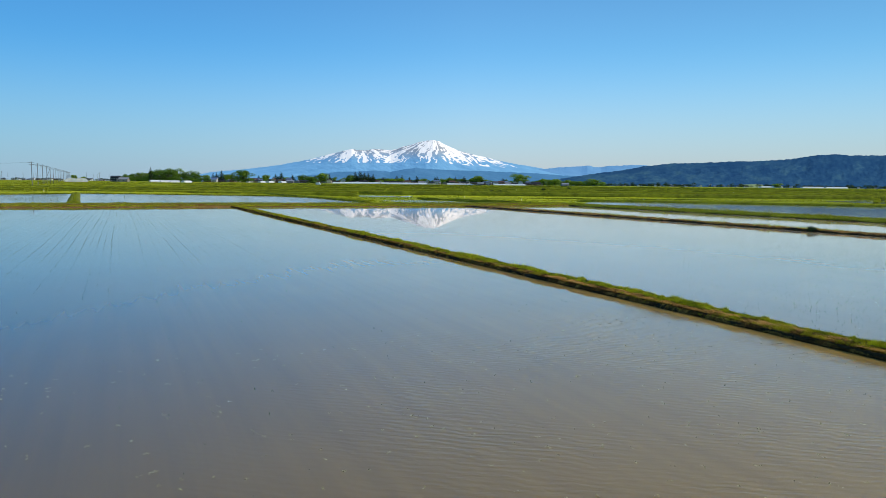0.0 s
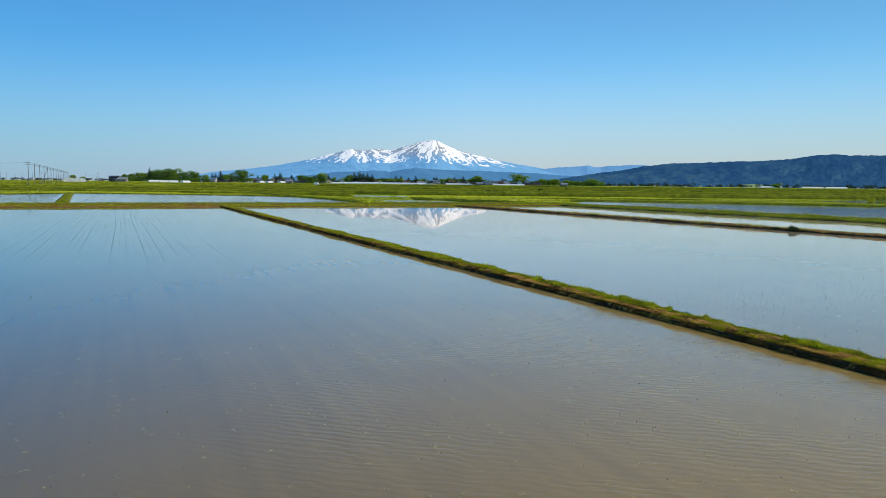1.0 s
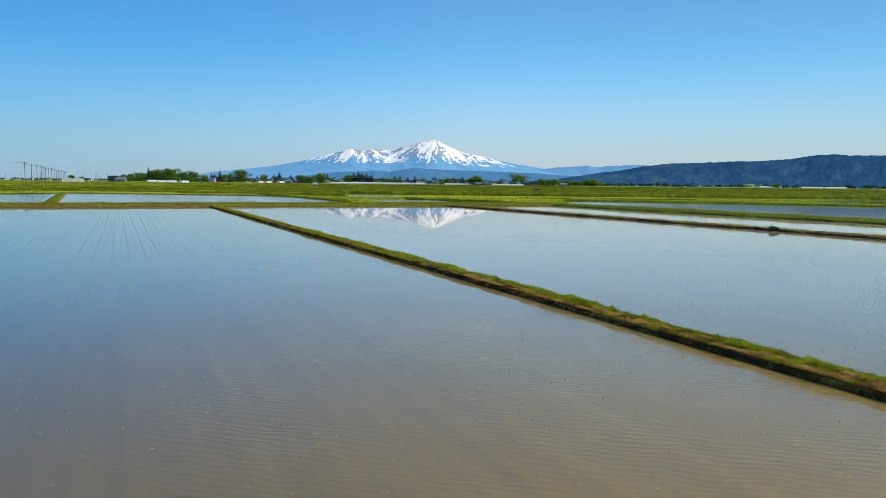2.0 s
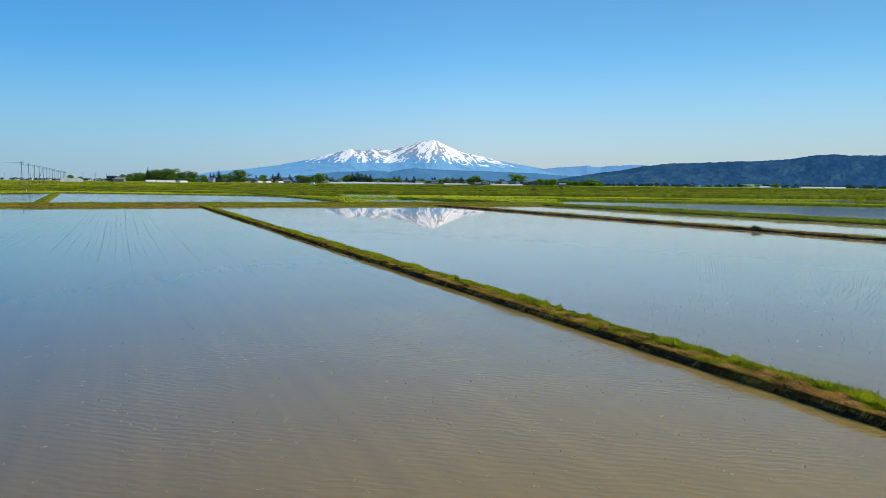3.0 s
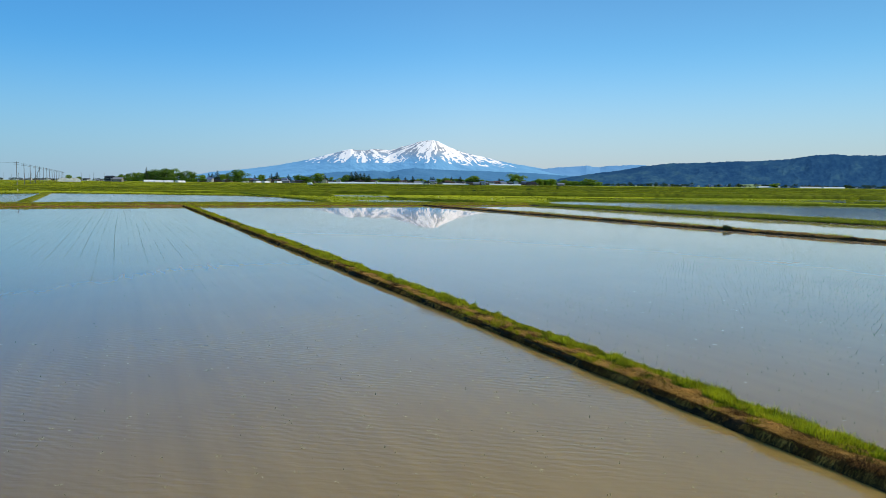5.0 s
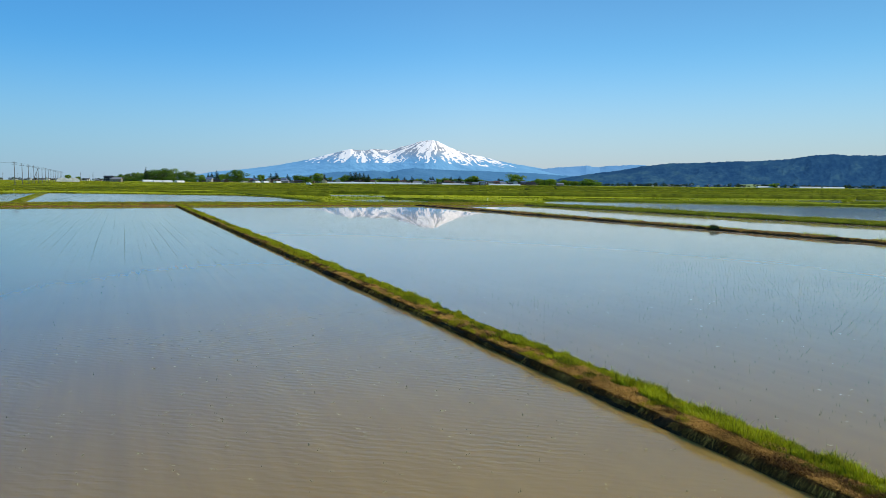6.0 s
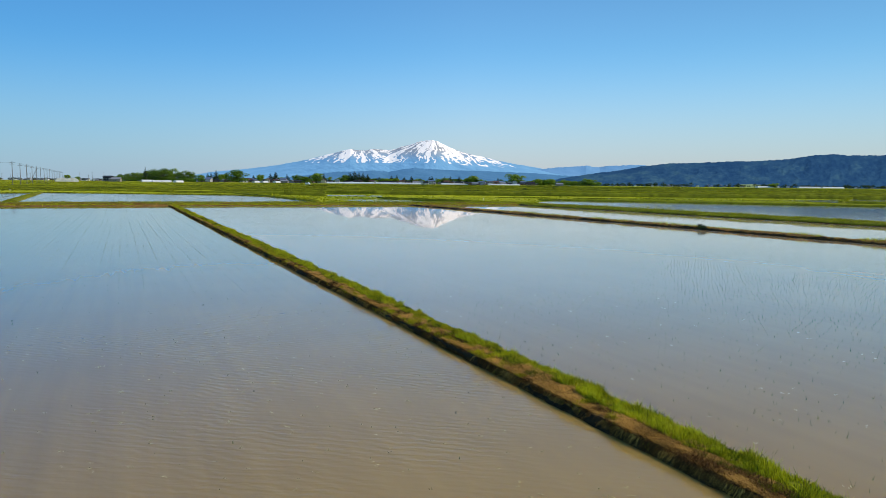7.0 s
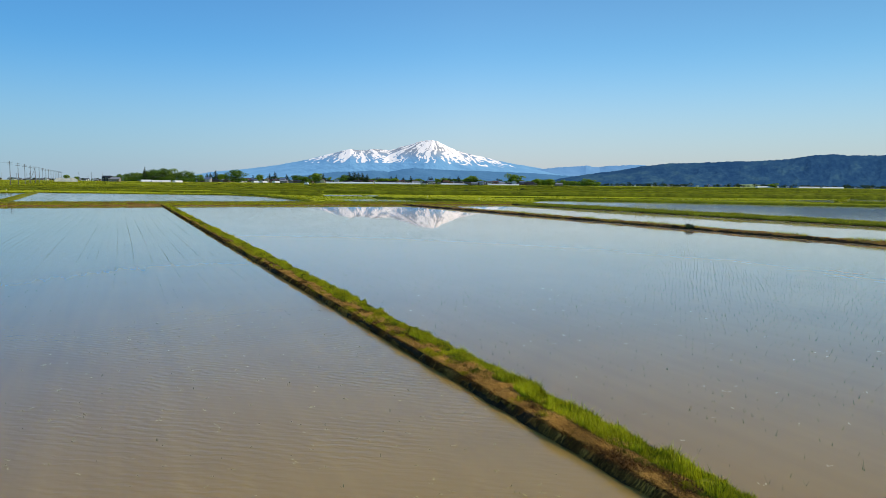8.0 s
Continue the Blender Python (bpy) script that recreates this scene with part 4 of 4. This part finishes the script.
# rough grass over the far fields, thick on the banks
p, r = strew(150000, -130, 420, 97, 760, 3)
keep = r.random(len(p)) < np.clip(130 / p[:, 1], 0.12, 1)
p = p[keep]
wet = np.any([inside(c, p[:, 0], p[:, 1]) for c in PONDS], 0)
p = p[~wet]
p[:, 2] = lie(p[:, 0], p[:, 1]) - 0.02
n = len(p)
tuft = fbm(p[:, 0] * 0.05, p[:, 1] * 0.3, 41)
tagged(blades("grass", p, r.uniform(0.08, 0.2, n) + 0.35 * np.clip(tuft - 0.5, 0, 1), 0.22 + 0.0016 * p[:, 1] + r.uniform(0, 0.15, n), r.normal(0, 0.08, (n, 3)) * (1, 1, 0.2), CROP, None, 1),
       "rough bright green grass over the far fields", "grass", "", "stuff")


def bank_grass(x0, y0, x1, y1, half, z, per_m, tall, seed, mat=BANK_GRASS, label="green grass along a field bank", wide=0.02, broken=0.0):
    """Grass along a bank from one point to another."""
    r = np.random.default_rng(seed)
    length = math.hypot(x1 - x0, y1 - y0)
    n = int(per_m * length)
    t, o = r.uniform(0, 1, n), r.normal(0, 0.5, n).clip(-1, 1) * half
    if broken:
        keep = fbm(t * length * 0.07, t * 0, seed + 8, 4) > broken
        t, o = t[keep], o[keep]
        n = len(t)
    ux, uy = (x1 - x0) / length, (y1 - y0) / length
    p = np.stack([x0 + ux * length * t + uy * o, y0 + uy * length * t - ux * o, z * (1 - 0.45 * (o / half) ** 2) - 0.03], 1)
    tuft = fbm(t * length * 0.5, o * 0.6 + 5, seed)
    h = tall * (0.45 + 1.3 * np.clip(tuft - 0.3, 0, 1)) * r.uniform(0.5, 1.2, n)
    return tagged(blades("grass", p, h, r.uniform(0.6, 1.4, n) * wide, r.normal(0, 0.35, (n, 3)) * h[:, None] * (1, 1, 0.1), mat, None, 1), label, "grass", "", "stuff")


bank_grass(62, -5, 62, 92, 1.4, 0.3, 260, 0.24, 201, wide=0.03)
bank_grass(60.65, -5, 60.65, 92, 0.22, 0.07, 150, 0.16, 219, DARK_GRASS, "dark rushes at the foot of a grassy bank", 0.03, 0.36)
bank_grass(62.3, -5, 62.3, 92, 1.0, 0.32, 40, 0.5, 228, BANK_GRASS, "taller grass tufts on a broad bank", 0.04, 0.52)
bank_grass(43.75, 5, 43.75, 90, 0.35, 0.18, 160, 0.22, 202, GRASS, "uneven grass tufts on a bare bund", 0.022, 0.47)
bank_grass(43.6, 5, 43.6, 90, 0.4, 0.18, 200, 0.08, 203, STRAW, "dry straw on a bare earth bund", 0.02)
bank_grass(43.65, 5, 43.65, 90, 0.4, 0.17, 220, 0.07, 218, BANK_GRASS, "short green grass on an earth bund", 0.02, 0.4)
bank_grass(43.3, 34.2, 43.3, 34.8, 0.25, 0.2, 420, 0.36, 213, LEAF_DARK, "dark weed clump on a bare bund", 0.03)
bank_grass(-60, 91.0, 63, 91.0, 0.9, 0.3, 150, 0.15, 204, wide=0.04)
bank_grass(-60, 94.6, 63, 94.6, 1.1, 0.33, 130, 0.22, 205, wide=0.04)
bank_grass(-60, 92.4, 63, 92.4, 1.0, 0.32, 60, 0.12, 206, STRAW, "dry straw on a farm track", 0.04)
bank_grass(-60, 89.95, 63, 89.95, 0.55, 0.17, 240, 0.15, 212, GRASS, "yellow-green grass on the side of a farm track", 0.035, 0.4)
bank_grass(-20, 90.0, 63, 90.0, 0.5, 0.16, 50, 0.1, 210, STRAW, "dry straw at the foot of a farm track", 0.04)
bank_grass(12, 90.1, 63, 90.1, 0.7, 0.2, 200, 0.15, 215, GRASS, "green grass on the side of a farm track", 0.035, 0.3)
bank_grass(12.8, 89.5, 63, 89.5, 0.3, 0.12, 150, 0.13, 216, GRASS, "green grass at the foot of a farm track", 0.035)
for k, ((x0, y0), (x1, y1)) in enumerate((((-60, 108.3), (-20, 147.3)), ((-20, 147.3), (-8.7, 160)), ((-7.7, 164), (10, 152.4)), ((10, 152.4), (27, 140.4)), ((27, 140.4), (31.8, 124)))):
    bank_grass(x0, y0, x1, y1, 0.4, 0.42, 90, 0.2, 330 + k, DARK_GRASS, "dark rushes along the far edge of a paddy", 0.06, 0.3)
    bank_grass(x0, y0 + 1, x1, y1 + 1, 0.7, 0.44, 90, 0.2, 340 + k, GRASS, "green grass along the far edge of a paddy", 0.06)
bank_grass(-20, 90.5, 11, 90.5, 0.7, 0.26, 70, 0.1, 211, STRAW, "tan straw on a farm track", 0.05)
bank_grass(-5.1, 96, -8.3, 166, 0.6, 0.55, 160, 0.12, 207, wide=0.045)
bank_grass(31.8, 96, 31.8, 206, 0.6, 0.5, 120, 0.28, 208, wide=0.045)
for k, (a, b) in enumerate((((82, 118.5), (151, 37)), ((143, 98), (180, 59)), ((143, 99), (200, 138.5)))):
    bank_grass(*a, *b, 0.7, 0.3, 90, 0.25, 215 + 3 * k, BANK_GRASS, "green grass on a low field bund", 0.05)
    bank_grass(*a, *b, 0.3, 0.12, 60, 0.3, 216 + 3 * k, DARK_GRASS, "dark rushes at the water's edge", 0.06, 0.35)
# dark blades give this bund the dark of its shaded side
bank_grass(51, 125, 59.5, 98, 0.5, 0.3, 120, 0.28, 225, DARK_GRASS, "dark grass standing in for a low field bund's shaded side", 0.07)
for k, (d, r0, r1) in enumerate(FIELD_BANKS):
    (x0, y0), (x1, y1) = across(d, r0), across(d, r1)
    top = float(rise((y0 + y1) / 2))
    bank_grass(x0, y0, x1, y1, 0.8, top + 0.35, 30, 0.42, 230 + k, BANK_GRASS, "coarse grass along a field bank", 0.07 + 0.0003 * d, 0.45)
# ditches grown with rushes: depth and reach of each
for k, (d, r0, r1) in enumerate(((200, 0, 60), (163, 20, 60), (186, -140, -70), (192, -60, -10), (214, -160, 40), (222, -30, 160), (226, -165, -90), (243, -180, 120), (252, 40, 200), (274, -190, 60), (285, 20, 230),
                                 (315, -220, 250), (330, -120, 120), (374, -260, 160), (395, -60, 300), (440, -300, 120), (470, 0, 360), (540, -380, 400), (640, -450, 300), (740, -500, 560))):
    (x0, y0), (x1, y1) = across(d, r0), across(d, r1)
    bank_grass(x0, y0, x1, y1, 0.9, (float(rise((y0 + y1) / 2)) if d > 205 or r0 < -20 else -0.1) + 0.12, 46, 0.12 + 0.0007 * d, 260 + k, DARK_GRASS, "dark rushes in a ditch between green fields", 0.10 + 0.0004 * d, 0.44)

bank_grass(47, 176, 66, 166, 6, -0.14, 60, 0.2, 290, BANK_GRASS, "tufts of grass standing in a shallow far pool", 0.2, 0.35)
bank_grass(41, 113.5, 53, 113.5, 9, 0.1, 70, 0.14, 291, GRASS, "tufts of grass standing in a shallow pool", 0.12, 0.3)

# ---- the near bund's grass ----
def bund_cover(name, y0, y1, per_m, lo, hi, tall, wide, mat, seed, label, way="up", clump=0.5, shift=0.0):
    """way: "up" for standing blades, "flat" for matted ones, "hang" for those that droop down the bank. shift: how far the
    edge between the dry and the green side wanders."""
    r = np.random.default_rng(seed)
    n = int((y1 - y0) * per_m)
    y, o = r.uniform(y0, y1, n), r.uniform(lo, hi, n)
    if shift:
        o = o + shift * np.clip((fbm(y * 0.9, y * 0 + 2, 700, 4) - 0.5) * 3.2, -1, 1) * (1 - (o - lo) / (hi - lo) if way == "up" else (o - lo) / (hi - lo))
    tuft = fbm(y * 3.4, o * 5 + 9, seed, 4)
    big = fbm(y * 0.28, o * 0 + 4, seed + 5, 3)
    if clump:
        keep = r.random(n) < np.clip((tuft * 0.75 + big * 0.6 - clump) * 7, 0.06, 1)
        y, o, tuft, big = y[keep], o[keep], tuft[keep], big[keep]
        n = len(y)
    top = np.interp(o, [-0.315, -0.305, -0.28, -0.23, -0.15, -0.04, 0.12, 0.34, 0.50, 0.57], [-0.05, 0.02, 0.065, 0.095, 0.108, 0.115, 0.12, 0.11, 0.03, -0.08])
    p = np.stack([12.42 + o, y, top + (-0.008 if way == "up" else 0.014)], 1)
    h = tall * (0.3 + 2.0 * np.clip(tuft * 1.7 + big * 0.8 - 0.92, 0, 0.75)) * r.uniform(0.45, 1.25, n) * np.where(r.random(n) < 0.05, 1.5, 1)
    ang = r.uniform(0, 6.28, n)
    reach = h * (r.uniform(0.05, 0.55, n) if way == "up" else r.uniform(0.8, 1.8, n))
    lean = np.stack([np.cos(ang) * reach, np.sin(ang) * reach, -0.1 * h if way == "up" else -0.55 * h], 1)
    if way == "flat":
        lean[:, 0] -= 0.35 * h
    if way == "hang":
        drop = r.uniform(0.05, 0.12, n)
        lean = np.stack([-drop * 0.8 - r.uniform(0.0, 0.035, n), r.normal(0, 0.03, n), -h - drop], 1)
    ob = blades(name, p, h, wide * r.uniform(0.6, 1.4, n), lean, mat, near_bund, 2)
    ob["label"] = label
    ob["kind"] = "stuff"
    return ob


for y0, y1, k, w in ((-3, 14, 1.0, 1.0), (14, 34, 0.62, 1.5), (34, 90, 0.5, 2.4)):
    far = 0.07 if y0 > 30 else 0.02 if y0 > 10 else 0.0
    bund_cover("grass", y0, y1, 7600 * k, -0.02 - far * 1.5, 0.38, 0.084, 0.0065 * w, GRASS, 301 + int(y1), "fresh upright green grass", "up", 0.48, 0.1)
    bund_cover("low_grass", y0, y1, 11500 * k, -0.24, 0.34, 0.055, 0.007 * w, YELLOW_GRASS, 331 + int(y1), "short yellow-green grass", "up", 0.57)
    bund_cover("dark_grass", y0, y1, 3000 * k, -0.1, 0.36, 0.058, 0.007 * w, DARK_GRASS, 346 + int(y1), "dark grass blades between the straw", "up", 0.5)
    bund_cover("straw", y0, y1, 10000 * k, -0.22, 0.12 - far, 0.045, 0.006 * w, STRAW, 361 + int(y1), "matted tan dry straw", "flat", 0.36, 0.1)
    bund_cover("damp_straw", y0, y1, 1500 * k, -0.26, 0.04, 0.05, 0.007 * w, DARK_STRAW, 376 + int(y1), "damp brown straw in the mat", "flat", 0.45)
    bund_cover("hanging_straw", y0, y1, 1500 * k, -0.25, -0.18, 0.03, 0.007 * w, STRAW, 391 + int(y1), "dry stalks hanging over the dark bank", "hang", 0.52)
    # hanging stalks coloured darker too, for the shade on this face
    bund_cover("hanging_roots", y0, y1, 2800 * k, -0.25, -0.18, 0.03, 0.009 * w, DARK_STRAW, 406 + int(y1), "damp stalks and roots hanging down the bank, darkened for its shade", "hang", 0.4)
    bund_cover("edge_weed", y0, y1, 160 * k, -0.3, -0.18, 0.04, 0.009 * w, YELLOW_GRASS, 421 + int(y1), "small yellowish weeds on the dark bank", "up", 0.5)


# ---- rice seedlings in rows ----
def seedlings(x0, x1, y0, y1, pitch, chance, low, high, seed, label, wide=0.006, leaves=3, patchy=0.0, z=0.0, spread=0.018, fade=None, mat=SEEDLING):
    """Rows along y. fade: the share that stands at a place."""
    r = np.random.default_rng(seed)
    xs, ys = np.arange(x0, x1, 0.30), np.arange(y0, y1, pitch)
    X, Y = np.meshgrid(xs, ys)
    drift = 0.05 * np.sin(Y * 0.11 + np.floor((X - x0) / 1.8) * 2.1)
    row = np.round((X - x0) / 0.30)
    keep = r.random(X.shape) < chance
    if fade is not None:
        keep &= r.random(X.shape) < fade(X, Y)
    if patchy:
        vis = fbm(Y * 0.09 + row * 3.7, row * 5.3, seed, 3) + 0.25 * (hash_noise(row * 7.1, row * 0, seed) - 0.5)
        keep &= r.random(X.shape) < np.clip((vis - patchy) * 5, 0.03, 1) * np.where(row % 2 < 0.5, 1, 0.35)
    X, Y = (X + drift)[keep], Y[keep]
    X, Y = X + r.normal(0, spread, X.shape), Y + r.normal(0, spread, Y.shape)
    n = len(X)
    tone = 0.6 + 0.8 * fbm(X * 0.2, Y * 0.2, seed + 3)
    P = np.repeat(np.stack([X, Y, np.full(n, z - 0.01)], 1), leaves, 0)
    m = len(P)
    P[:, :2] += r.normal(0, 0.008, (m, 2))
    h = np.repeat(r.uniform(low, high, n) * tone, leaves) * r.uniform(0.5, 1.0, m)
    ob = blades("rice_seedlings", P, h, r.uniform(0.7, 1.3, m) * wide, r.normal(0, 0.18, (m, 3)) * h[:, None] * (1, 1, 0), mat, None, 1)
    return tagged(ob, label, "rice seedlings", "", "stuff")


def thick(x, y):
    """The far paddy stands fuller away from its bund."""
    return np.clip(0.32 + (x - 13) / 20 + (y - 8) / 60, 0.25, 1)


seedlings(13.1, 43.0, -8, 13, 0.16, 0.92, 0.05, 0.115, 501, "thin rows of young green rice seedlings in shallow water", 0.006, 2, spread=0.009, fade=thick)
seedlings(13.1, 43.0, 13, 89, 0.16, 0.92, 0.045, 0.11, 508, "thin rows of young green rice seedlings in shallow water", 0.006, 2, spread=0.008, fade=thick)
seedlings(-17.8, 11.8, 14, 89, 0.11, 0.9, 0.024, 0.052, 502, "patchy rows of barely emerged rice seedlings", 0.008, 2, 0.22, spread=0.012, fade=lambda x, y: np.clip((y - 13) / 20, 0, 1))
seedlings(-17.8, 11.8, -6, 27, 0.2, 0.05, 0.02, 0.06, 503, "few drowned rice seedlings in silty water", 0.006, 2)
seedlings(44.4, 60.3, 0, 91, 0.2, 0.35, 0.03, 0.08, 504, "rows of young rice seedlings beside a grassy bank", 0.007)
seedlings(-3.6, 31, 97, 162, 0.2, 0.9, 0.05, 0.11, 505, "straight rows of rice seedlings in a far paddy", 0.011, 2, 0.36, 0.33, fade=lambda x, y: y < 157 - 0.7 * (x + 3.6))
seedlings(-40, -6.6, 97, 158, 0.2, 0.9, 0.06, 0.12, 506, "straight rows of rice seedlings in a far paddy", 0.016, 2, 0.22, 0.33, fade=lambda x, y: (y < 158 + 1.05 * (x + 9)) & (x < -6.6 - 0.047 * (y - 97)))
seedlings(64, 107, 0, 84, 0.3, 0.1, 0.08, 0.16, 507, "pale green shoots standing in ruffled water", 0.012, 2, 0.0, 0.02, 0.12)


def flecks(name, n, x0, x1, y0, y1, low, high, mat, seed, label):
    """Thin bits lying on the water, most of them in the old rows."""
    r = np.random.default_rng(seed)
    fx = np.where(r.random(n) < 0.9, np.round(r.uniform(x0, x1, n) / 0.3) * 0.3 + 0.2 + r.normal(0, 0.04, n), r.uniform(x0, x1, n))
    fy = y0 + (y1 - y0) * r.uniform(0, 1, n) ** 1.7
    fx, fy = np.repeat(fx[::3], 3)[:n] + r.normal(0, 0.016, n), np.repeat(fy[::3], 3)[:n] + r.normal(0, 0.016, n)
    ang, size = r.uniform(0, 6.28, n), r.uniform(low, high, n) * 1.25
    u = np.stack([np.cos(ang) * size, np.sin(ang) * size, 0 * ang], 1)
    w = np.stack([-np.sin(ang), np.cos(ang), 0 * ang], 1) * 0.006
    c = np.stack([fx, fy, np.full(n, 0.009)], 1)
    tip = u * 0.6 + np.stack([0 * ang, 0 * ang, r.uniform(0, 0.015, n)], 1)
    verts = np.stack([c - u, c - w, c + tip, c + w], 1).reshape(-1, 3)
    return tagged(raw_mesh(name, verts, np.arange(4 * n).reshape(-1, 4), mat), label, "straw", "", "stuff")


flecks("floating_straw", 4500, -9, 11.6, -2, 13, 0.007, 0.028, WILTED, 61, "tan flecks of straw floating on silty water")
flecks("floating_straw", 120, -9, 11.6, 0, 13, 0.006, 0.022, PALE_STRAW, 62, "pale flecks of straw floating on silty water")
flecks("floating_straw", 420, 12.95, 20, -2, 14, 0.008, 0.028, PALE_STRAW, 63, "pale straw floating beside a bund")

# ---- marker stakes and shrubs in the far fields ----
STAKE_PAINT = paint("stake_paint", (0.72, 0.66, 0.3))


def stake():
    ob = new("marker_stake")
    tagged(ob, "short pale yellow marker stake in the grass", "stake", "marker stakes", "")
    bm = bmesh.new()
    rod(bm, (0, 0, -0.3), (0, 0, 0.5), 0.09, None, 8)
    post = part("post", bm, STAKE_PAINT, ob)
    bm = bmesh.new()
    rod(bm, (0, 0, 0.5), (0, 0, 0.65), 0.14, 0.1, 8)
    part("cap", bm, WALLS[0], ob, "white plastic cap")
    return ob


first = stake()
for k, (x, y) in enumerate(((71.7, 148), (72.7, 124), (104, 125), (-15.6, 183), (231, 222), (96, 240), (150, 260))):
    m = pose(x, y, float(lie(x, y)), 0, 3 * math.sin(k), 40 * k)
    if k:
        copy_thing(first, m)
    else:
        first.matrix_basis = m @ Matrix.Scale(0.7, 4)


def shrub(x, y, s, seed):
    ob = new("shrub")
    tagged(ob, "low dark green shrub on a field bank", "shrub", "field shrubs", "")
    bm = bmesh.new()
    for k in range(4):
        rod(bm, (0, 0, -0.1), (0.4 * math.cos(k * 1.6), 0.4 * math.sin(k * 1.6), 0.7), 0.04, 0.015, 5)
    part("stem", bm, BARK, ob)
    r = np.random.default_rng(seed)
    leaf_cloud("crown", r.normal(0, 0.35, (6, 3)) * (1.6, 1, 0.5) + (0, 0, 0.7), r.uniform(0.3, 0.5, 6), 300, 0.12, LEAF_DARK, ob, seed)
    ob.matrix_basis = pose(x, y, float(lie(x, y)), 0, 0, seed * 30) @ Matrix.Diagonal((s, s, s, 1))


for k, (x, y, s) in enumerate(((110.3, 207.5, 0.9), (113.3, 207.7, 0.7), (158, 252, 0.9), (205, 303, 1.1))):
    shrub(x, y, s, 40 + k)
